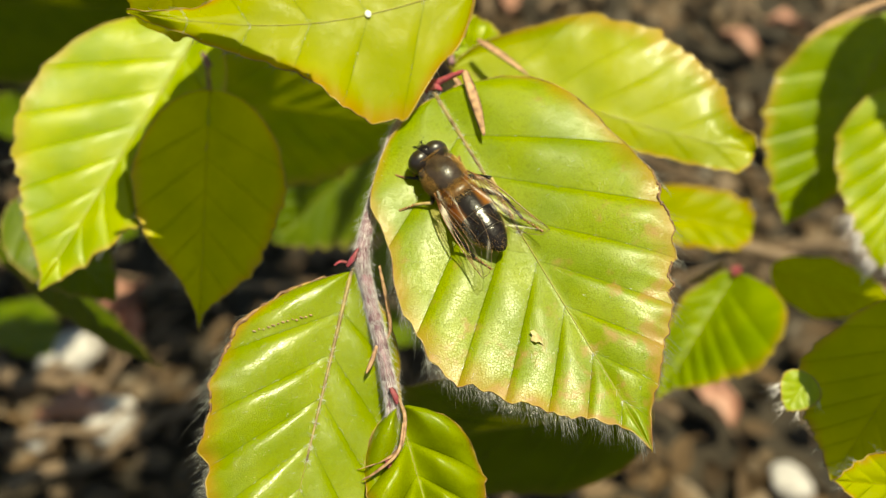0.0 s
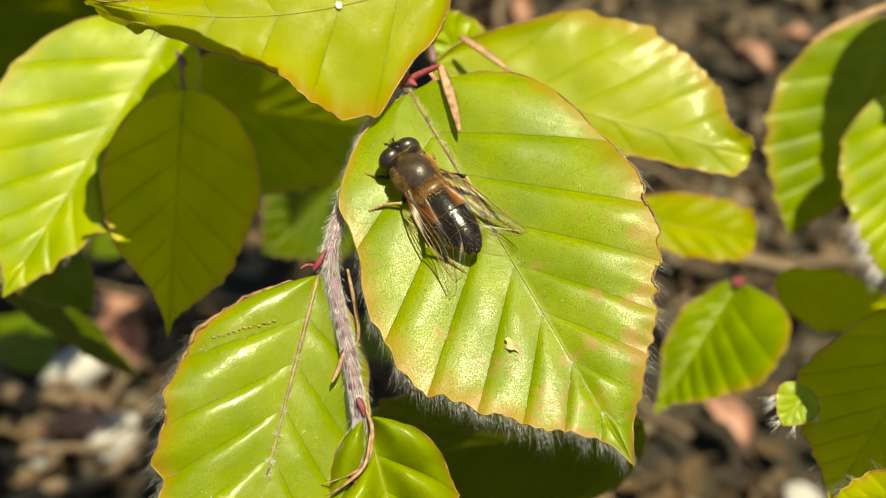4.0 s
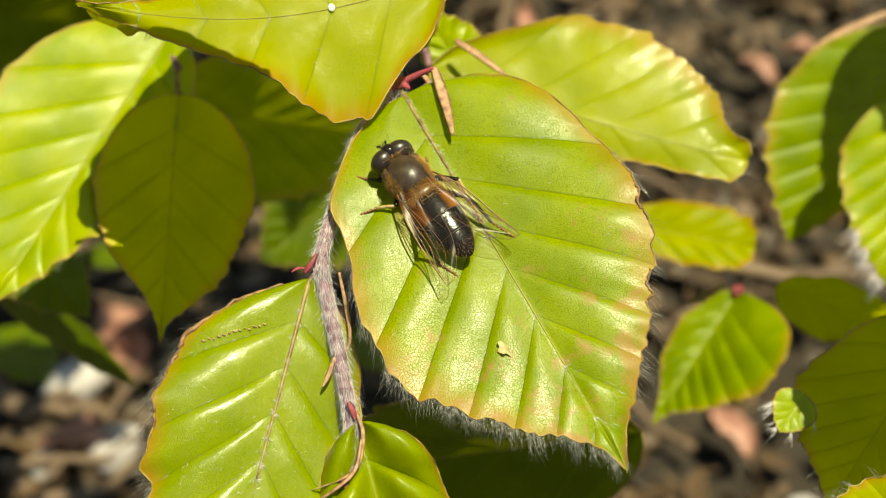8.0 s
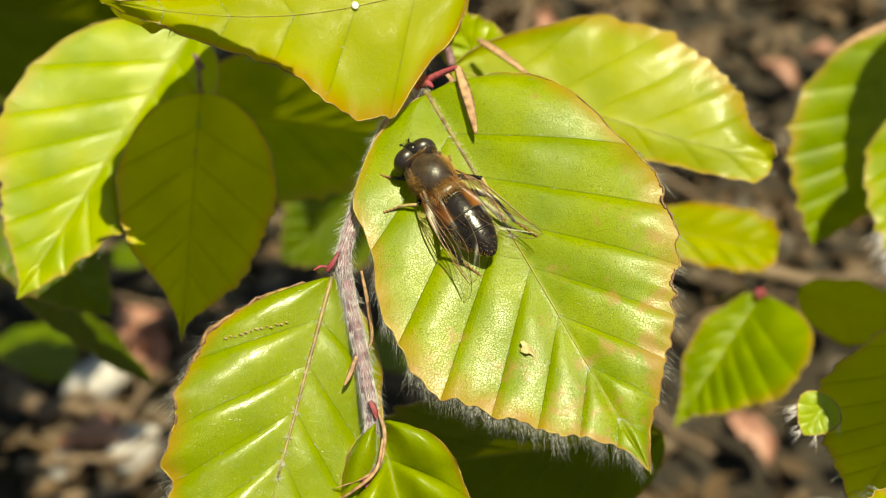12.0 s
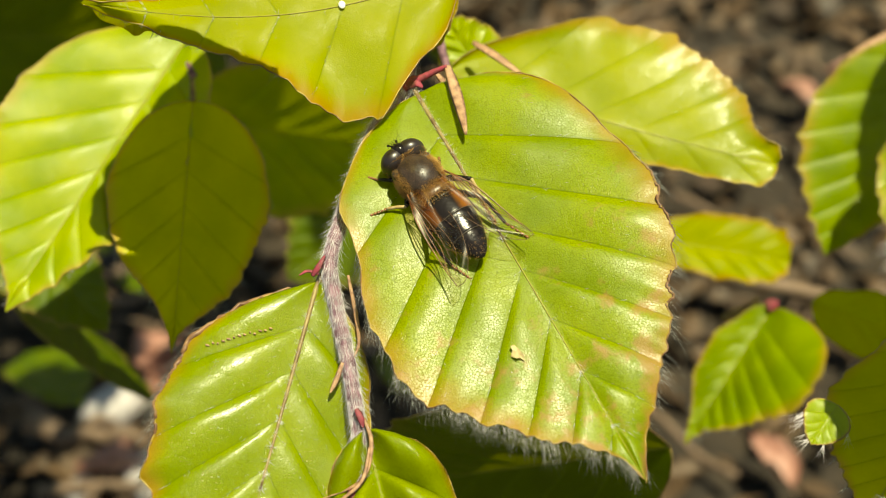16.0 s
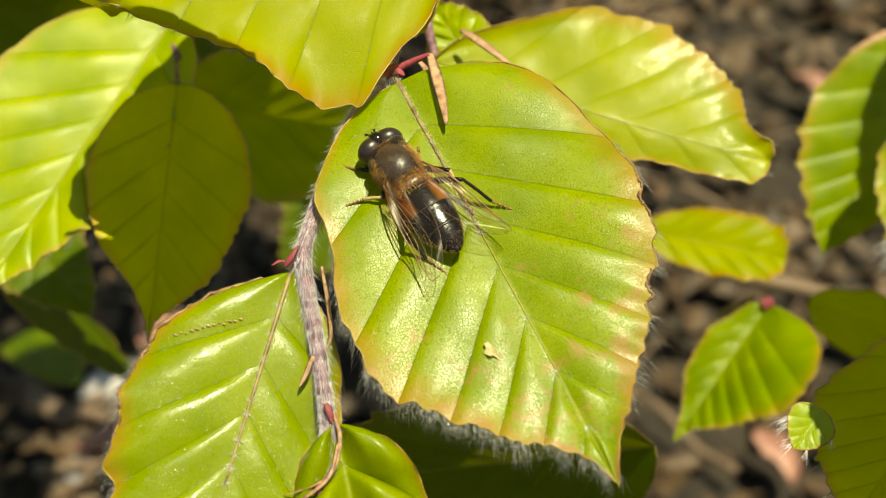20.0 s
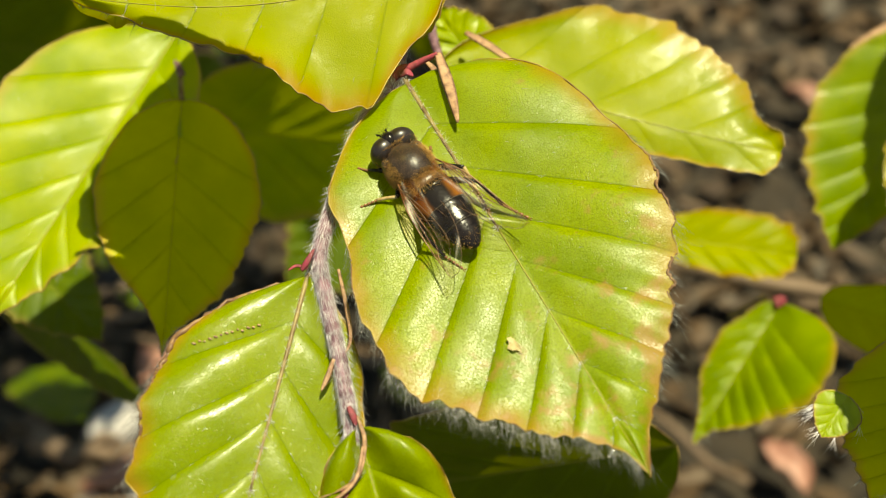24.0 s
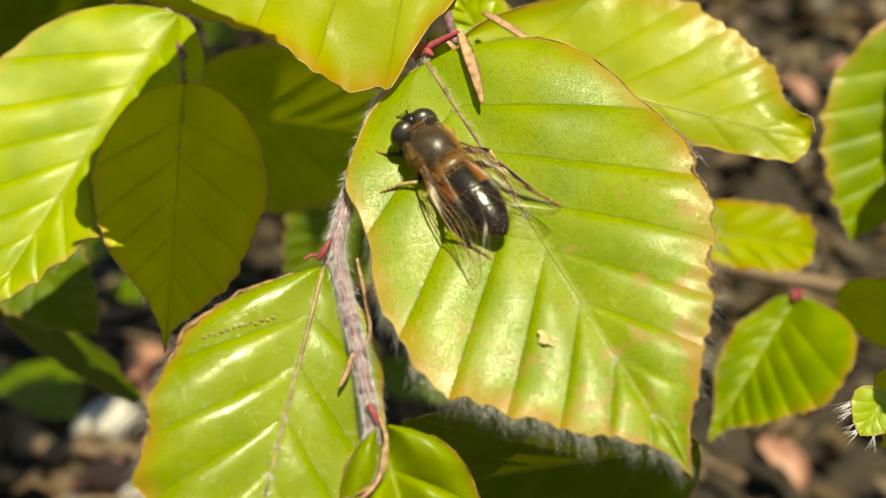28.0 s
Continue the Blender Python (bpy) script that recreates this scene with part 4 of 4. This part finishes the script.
def shell(y0, y1, width, height, z0, flat=0.55, rings=10, sides=24, lip=0.0):
    """A stretch of a rounded body: width and height are functions of y in mm."""
    bm, rows = bmesh.new(), []
    for i in range(rings + 1):
        y = y0 + (y1 - y0) * i / rings
        k = 1 + lip * math.exp(-i * 0.9)
        w, h = max(width(y), 0.02) * k, max(height(y), 0.02) * k
        row = []
        for j in range(sides):
            a = 2 * math.pi * j / sides
            z = math.sin(a) * h
            row.append(bm.verts.new((w * math.cos(a) * MM, y * MM, (z0(y) + (z if z > 0 else z * flat)) * MM)))
        rows.append(row)
    for a, b in zip(rows, rows[1:]):
        for k in range(sides):
            bm.faces.new((a[k], b[k], b[(k + 1) % sides], a[(k + 1) % sides]))
    bm.faces.new(rows[0])
    bm.faces.new(rows[-1][::-1])
    bmesh.ops.recalc_face_normals(bm, faces=bm.faces)
    return bm


def abdomen():
    wide = lambda y: 1.9 * max(0.0, 1 - ((-y - 2.0) / 4.6) ** 2) ** 0.62 if y < -2.0 else 1.9 * (1 - 0.10 * ((y + 2.0) / 1.9) ** 2)
    high = lambda y: 1.2 * max(0.0, 1 - ((-y - 1.9) / 4.7) ** 2) ** 0.6
    mid = lambda y: 0.1 - 0.09 * (-y)
    cuts = (-0.15, -0.95, -2.7, -4.5, -6.55)
    first = None
    for i, (a, b) in enumerate(zip(cuts, cuts[1:])):
        ob = part("abdomen_segment", shell(a, b, wide, high, mid, rings=12, lip=0.004), TERGITE if i < 2 else BLACK, fly, "shiny black segment with rusty side spots" if i == 1 else "shiny black abdomen segment", FM)
        first = first or ob
    for y in cuts[1:-1]:
        band = shell(y + 0.03, y - 0.03, lambda q: wide(q) * 1.006, lambda q: high(q) * 1.008, mid, rings=3)
        part("hind_margin", band, MARGIN, first, "thin pale hind margin of a segment", FM)
    bm, rnd = bmesh.new(), random.Random(8)
    for _ in range(420):
        y = -0.3 - 6.1 * rnd.random() ** 0.6
        a = rnd.choice((rnd.uniform(-0.3, 0.5), rnd.uniform(2.64, 3.44))) if y > -5.3 else rnd.uniform(-0.2, 3.35)
        p = Vector((wide(y) * math.cos(a), y, mid(y) + high(y) * math.sin(a)))
        way = Vector((math.cos(a) * 0.8, -0.9, math.sin(a) * 0.5))
        hair(bm, p * MM, way, rnd.uniform(0.15, 0.4) * MM, 0.006 * MM)
    part("abdomen_hair", bm, AMBER, first, "short pale hairs", FM)


def thorax():
    bm = bmesh.new()
    ball(bm, (0, 2.0 * MM, 0.2 * MM), (1.78 * MM, 2.1 * MM, 1.62 * MM), None, 32, 20)
    body = part("thorax", bm, THORAX, fly, "dull dark brown thorax", FM)
    bm = bmesh.new()
    ball(bm, (0, -0.15 * MM, 0.75 * MM), (1.25 * MM, 0.72 * MM, 0.62 * MM), None, 24, 12)
    part("scutellum", bm, SCUTELLUM, body, "amber-brown rounded plate", FM)
    for side in (-1, 1):
        bm = bmesh.new()
        ball(bm, (side * 1.28 * MM, 3.0 * MM, 0.6 * MM), (0.55 * MM, 0.6 * MM, 0.5 * MM), None, 14, 10)
        part("shoulder", bm, THORAX, body, "", FM)
    rnd = random.Random(4)
    for name, count, mat_, label in (("amber_hair", 7000, AMBER, "dense amber hairs"), ("brown_hair", 1500, BROWN_HAIR, "short brown hairs")):
        bm = bmesh.new()
        made = 0
        while made < count:
            v = Vector((rnd.gauss(0, 1), rnd.gauss(0, 1), rnd.gauss(0, 1))).normalized()
            if v.z < -0.5:
                continue
            rimward = max(abs(v.x), -v.y * 1.05, v.y * 0.85)
            if name == "amber_hair" and (rimward < 0.62 + 0.12 * rnd.random() or v.z > 0.80):
                continue
            if name == "brown_hair" and v.z < 0.6:
                continue
            made += 1
            p = Vector((v.x * 1.76, 2.0 + v.y * 2.08, 0.2 + v.z * 1.60))
            way = v + Vector((rnd.gauss(0, 0.35), rnd.gauss(-0.35, 0.35), rnd.gauss(0.1, 0.3)))
            ln = rnd.uniform(0.18, 0.52) if name == "amber_hair" else rnd.uniform(0.08, 0.22)
            hair(bm, p * MM, way, ln * MM, 0.008 * MM)
        if name == "amber_hair":
            for _ in range(350):
                v = Vector((rnd.gauss(0, 1), rnd.gauss(-0.5, 0.7), abs(rnd.gauss(0, 0.6)))).normalized()
                p = Vector((v.x * 1.25, -0.15 + v.y * 0.72, 0.75 + v.z * 0.62))
                hair(bm, p * MM, v + Vector((0, -0.6, 0)), rnd.uniform(0.4, 0.8) * MM, 0.012 * MM)
        part(name, bm, mat_, body, label, FM)


def head():
    bm = bmesh.new()
    ball(bm, (0, 4.35 * MM, 0.05 * MM), (1.72 * MM, 0.95 * MM, 1.3 * MM), None, 24, 14)
    skull = part("head", bm, BLACK, fly, "black head", FM)
    for side in (-1, 1):
        bm = bmesh.new()
        ball(bm, (side * 0.72 * MM, 4.4 * MM, 0.2 * MM), (1.26 * MM, 1.0 * MM, 1.42 * MM), Euler((0, side * 0.2, side * -0.2)).to_matrix().to_4x4(), 28, 18)
        part("eye", bm, EYE_MAT, skull, "glossy dark brown compound eye", FM)
        bm = bmesh.new()
        root = Vector((side * 0.2, 5.42, 0.7)) * MM
        tube(bm, [root, root + Vector((side * 0.12, 0.25, 0.05)) * MM, root + Vector((side * 0.22, 0.42, -0.08)) * MM], [0.05 * MM, 0.075 * MM, 0.09 * MM], 8)
        tube(bm, [root + Vector((side * 0.18, 0.35, 0.05)) * MM, root + Vector((side * 0.4, 0.55, 0.15)) * MM], [0.014 * MM, 0.006 * MM], 5)
        part("antenna", bm, BLACK, skull, "short black antenna with a bristle", FM)
    bm = bmesh.new()
    ball(bm, (0, 4.62 * MM, 0.42 * MM), (0.8 * MM, 0.88 * MM, 1.24 * MM), None, 20, 14)
    part("face", bm, BLACK, skull, "black shiny face", FM)
    bm, rnd = bmesh.new(), random.Random(6)
    for _ in range(60):
        p = Vector((rnd.gauss(0, 0.25), 5.42 + rnd.gauss(0, 0.12), 0.75 + rnd.gauss(0, 0.1)))
        hair(bm, p * MM, (rnd.gauss(0, 0.5), 0.8, 0.6), rnd.uniform(0.25, 0.5) * MM, 0.011 * MM)
    part("face_hair", bm, BLACK, skull, "black bristles", FM)
    bm = bmesh.new()
    for _ in range(320):
        a = rnd.uniform(-0.3, 3.44)
        p = Vector((1.65 * math.cos(a), 3.8, 0.1 + 1.25 * math.sin(a)))
        hair(bm, p * MM, (math.cos(a), 0.2, math.sin(a)), rnd.uniform(0.2, 0.45) * MM, 0.011 * MM)
    part("collar_hair", bm, AMBER, skull, "amber collar hairs", FM)


def leg(hip, knee, ankle, foot, pale):
    """A leg whose own space is at the hip: thigh, shin and a foot of five joints; places in mm of the fly."""
    hip, knee, ankle, foot = (Vector(p) for p in (hip, knee, ankle, foot))
    m = FM @ Matrix.Translation(hip * MM)
    bm = bmesh.new()
    k = (knee - hip) * MM
    tube(bm, spline([(0, 0, 0), k * 0.5 + Vector((0, 0, 0.12 * MM)), k], 5), [0.17 * MM, 0.2 * MM, 0.24 * MM, 0.26 * MM, 0.27 * MM, 0.27 * MM, 0.26 * MM, 0.24 * MM, 0.21 * MM, 0.18 * MM, 0.15 * MM], 10)
    ob = part("leg", bm, BLACK, fly, "black thigh of the leg", m)
    bm = bmesh.new()
    a = (ankle - hip) * MM
    tube(bm, spline([k, k.lerp(a, 0.5) + Vector((0, 0, 0.08 * MM)), a], 4), 0.14 * MM, 8)
    part("shin", bm, PALE if pale else BLACK, ob, "pale yellow shin" if pale else "", m)
    f = (foot - hip) * MM
    bm = bmesh.new()
    for i in range(5):
        p, q = a.lerp(f, i / 5), a.lerp(f, (i + 0.85) / 5)
        tube(bm, [p, p.lerp(q, 0.7), q], [0.085 * MM, 0.125 * MM, 0.09 * MM], 7)
    for sd in (-1, 1):
        w = (f - a).normalized()
        tube(bm, [f, f + w * 0.16 * MM + w.cross(Vector((0, 0, 1))) * sd * 0.12 * MM, f + w * 0.2 * MM + w.cross(Vector((0, 0, 1))) * sd * 0.16 * MM + Vector((0, 0, -0.1 * MM))], [0.035 * MM, 0.03 * MM, 0.012 * MM], 5)
    part("foot", bm, TARSUS, ob, "rusty brown jointed foot", m)
    bm, rnd = bmesh.new(), random.Random(int(abs(foot.x) * 100))
    for _ in range(90):
        t = rnd.random()
        p = k.lerp(a, t) if rnd.random() < 0.6 else Vector((0, 0, 0)).lerp(k, t)
        hair(bm, p, (rnd.gauss(0, 1), rnd.gauss(0, 1), rnd.gauss(0, 1)), rnd.uniform(0.25, 0.4) * MM, 0.008 * MM)
    part("leg_hair", bm, BROWN_HAIR, ob, "", m)
    return ob


def wing(side, root, tilt, spread):
    """A wing swept back along the body. Its space: x out from the body, y towards the wing tip."""
    m = FM @ Matrix.Translation(Vector(root) * MM) @ Euler((radians(tilt[0]), radians(tilt[1]), radians(180 + side * spread))).to_matrix().to_4x4()
    ln, wd = 9.0, 3.0
    lead = lambda t: -side * (0.05 + 0.42 * math.sin(math.pi * t ** 0.8) ** 0.8)
    trail = lambda t: side * (wd - 0.42) * (math.sin(math.pi * min(1, 0.10 + 0.90 * t)) ** 0.62) * (0.75 + 0.25 * t)
    sag = lambda x, t: 0.16 * math.sin(7 * t + x) + 0.10 * math.sin(3.1 * x + 9 * t)
    spot = lambda f, t: Vector((lead(t) + (trail(t) - lead(t)) * f, ln * t, sag(f * wd, t))) * MM
    bm, rows = bmesh.new(), []
    for i in range(29):
        t = min(i / 28, 0.999)
        rows.append([bm.verts.new(spot(j / 10, t)) for j in range(11)])
    for a, b in zip(rows, rows[1:]):
        for j in range(10):
            bm.faces.new((a[j], a[j + 1], b[j + 1], b[j]))
    film = part("wing", bm, WING, fly, "clear folded wing with brown veins", m)
    up = Vector((0, 0, 0.02 * MM))
    veins = (((0, 0), (0, 0.3), (0, 0.7), (0.02, 0.97)), ((0.06, 0.02), (0.1, 0.3), (0.1, 0.6), (0.06, 0.8)), ((0.1, 0.05), (0.18, 0.35), (0.24, 0.6), (0.10, 0.78), (0.16, 0.92)), ((0.15, 0.08), (0.34, 0.4), (0.36, 0.7), (0.3, 0.95)), ((0.2, 0.1), (0.5, 0.4), (0.62, 0.66), (0.45, 0.84)), ((0.25, 0.1), (0.7, 0.32), (0.88, 0.5)), ((0.3, 0.08), (0.8, 0.2), (0.97, 0.3)), ((0.18, 0.36), (0.34, 0.42), (0.5, 0.46)), ((0.36, 0.62), (0.5, 0.66), (0.62, 0.66)))
    for i, v in enumerate(veins):
        pts = spline([spot(f, t) + up for f, t in v], 6)
        bm = bmesh.new()
        tube(bm, pts, [(0.085 if i < 1 else 0.05 if i < 3 else 0.035) * MM * (1 - 0.65 * k / len(pts)) for k in range(len(pts))], 6)
        part("wing_vein", bm, COSTA if i < 3 else VEIN, film, "golden brown wing vein" if i < 3 else "", m)
    bm = bmesh.new()
    edge = [spot(1, t / 30) for t in range(2, 30)] + [spot(0, 0.985)]
    tube(bm, edge, 0.022 * MM, 4)
    part("wing_edge", bm, VEIN, film, "", m)
    return film


abdomen()
thorax()
head()
wing(-1, (-1.7, 0.9, 0.9), (-4, 14), 10)
wing(1, (1.7, 0.9, 0.9), (-6, -10), 16)
leg((-1.0, 3.4, -1.0), (-2.0, 3.9, -0.5), (-2.4, 4.5, -0.85), (-2.95, 5.4, -0.98), False)
leg((-1.2, 1.9, -1.1), (-2.2, 0.8, -0.3), (-3.4, 1.95, -0.95), (-4.8, 2.3, -0.95), True)
leg((-1.0, 0.6, -1.1), (-2.6, -3.6, 0.2), (-2.2, -5.2, -1.2), (-1.6, -6.7, -1.85), False)
leg((1.0, 3.4, -1.0), (2.1, 2.7, -0.6), (2.5, 3.1, -1.3), (2.8, 3.75, -1.82), False)
leg((1.2, 1.9, -1.1), (3.2, -0.6, 0.1), (3.0, -2.3, -1.2), (2.95, -3.9, -2.1), True)
rear = leg((1.0, 0.6, -1.1), (2.9, -2.4, 0.0), (3.3, -4.8, -1.3), (4.1, -6.8, -1.9), False)
REAR = rear.matrix_basis.copy()


def soil(x, y):
    """A place on the ground for the gnat to sit."""
    return Vector((x, y, 0.012 * noise.noise((x * 6, y * 6, 0)) + 0.006 * noise.noise((x * 21, y * 21, 3)) + 0.0006))


def midge():
    """A tiny dark gnat: body, head, two wings, four trailing legs. Its y points ahead."""
    ob = thing("gnat", soil(0.34, 0.16), "tiny dark gnat in flight with blurred wings", "insect")
    m = ob.matrix_world.copy()
    bm = bmesh.new()
    tube(bm, [(0, 0.0007, 0), (0, 0.0002, 0.0001), (0, -0.0005, 0), (0, -0.0013, -0.0001)], [0.00016, 0.00026, 0.0002, 0.00006], 10)
    part("body", bm, BLACK, ob, "slim dark body", m)
    bm = bmesh.new()
    ball(bm, (0, 0.0008, 0), (0.00019, 0.00017, 0.00018), None, 12, 8)
    part("head", bm, BLACK, ob, "", m)
    for side in (-1, 1):
        bm = bmesh.new()
        rim = [bm.verts.new((side * (0.0001 + 0.0017 * math.sin(math.pi * k / 12)), 0.0003 - 0.0011 * k / 12 + 0.0003 * math.sin(math.pi * k / 12), 0.0003 + 0.0004 * math.sin(math.pi * k / 12))) for k in range(13)]
        bm.faces.new(rim)
        part("wing", bm, WING, ob, "clear wing", m)
        for y in (0.0002, -0.0003):
            bm = bmesh.new()
            tube(bm, [(side * 0.0001, y, -0.0001), (side * 0.0005, y - 0.0003, -0.0004), (side * 0.0006, y - 0.0009, -0.0007)], 0.00003, 5)
            part("leg", bm, BLACK, ob, "", m)
    return ob


GNAT = (12.9, 111.0, 1.2)
gnat = midge()


def motions():
    """The fly sits still but for one hind leg, which it stretches out and sets down again. A gnat darts past its leaf."""
    way = pose(0, 0, 0, 35, 0, 62)
    start, end = Matrix.Translation(soil(0.34, 0.16)), Matrix.Translation(soil(-0.36, 0.16))
    path = ((24.7, (78.0, 112.0, -8.0)), (24.8, GNAT), (24.9, (-60.0, 108.0, 42.0)))
    walk(gnat, [(0.0, start), (24.4, start), *((t, Matrix.Translation(at(q)) @ way) for t, q in path), (25.2, end), (28.0, end)])
    turns = ((0.0, 0), (19.8, 0), (20.0, 14), (20.2, 12), (20.45, 8), (20.8, 6), (28.0, 6))
    walk(rear, [(t, REAR @ pose(0, 0, 0, 0, 0, a)) for t, a in turns])


motions()
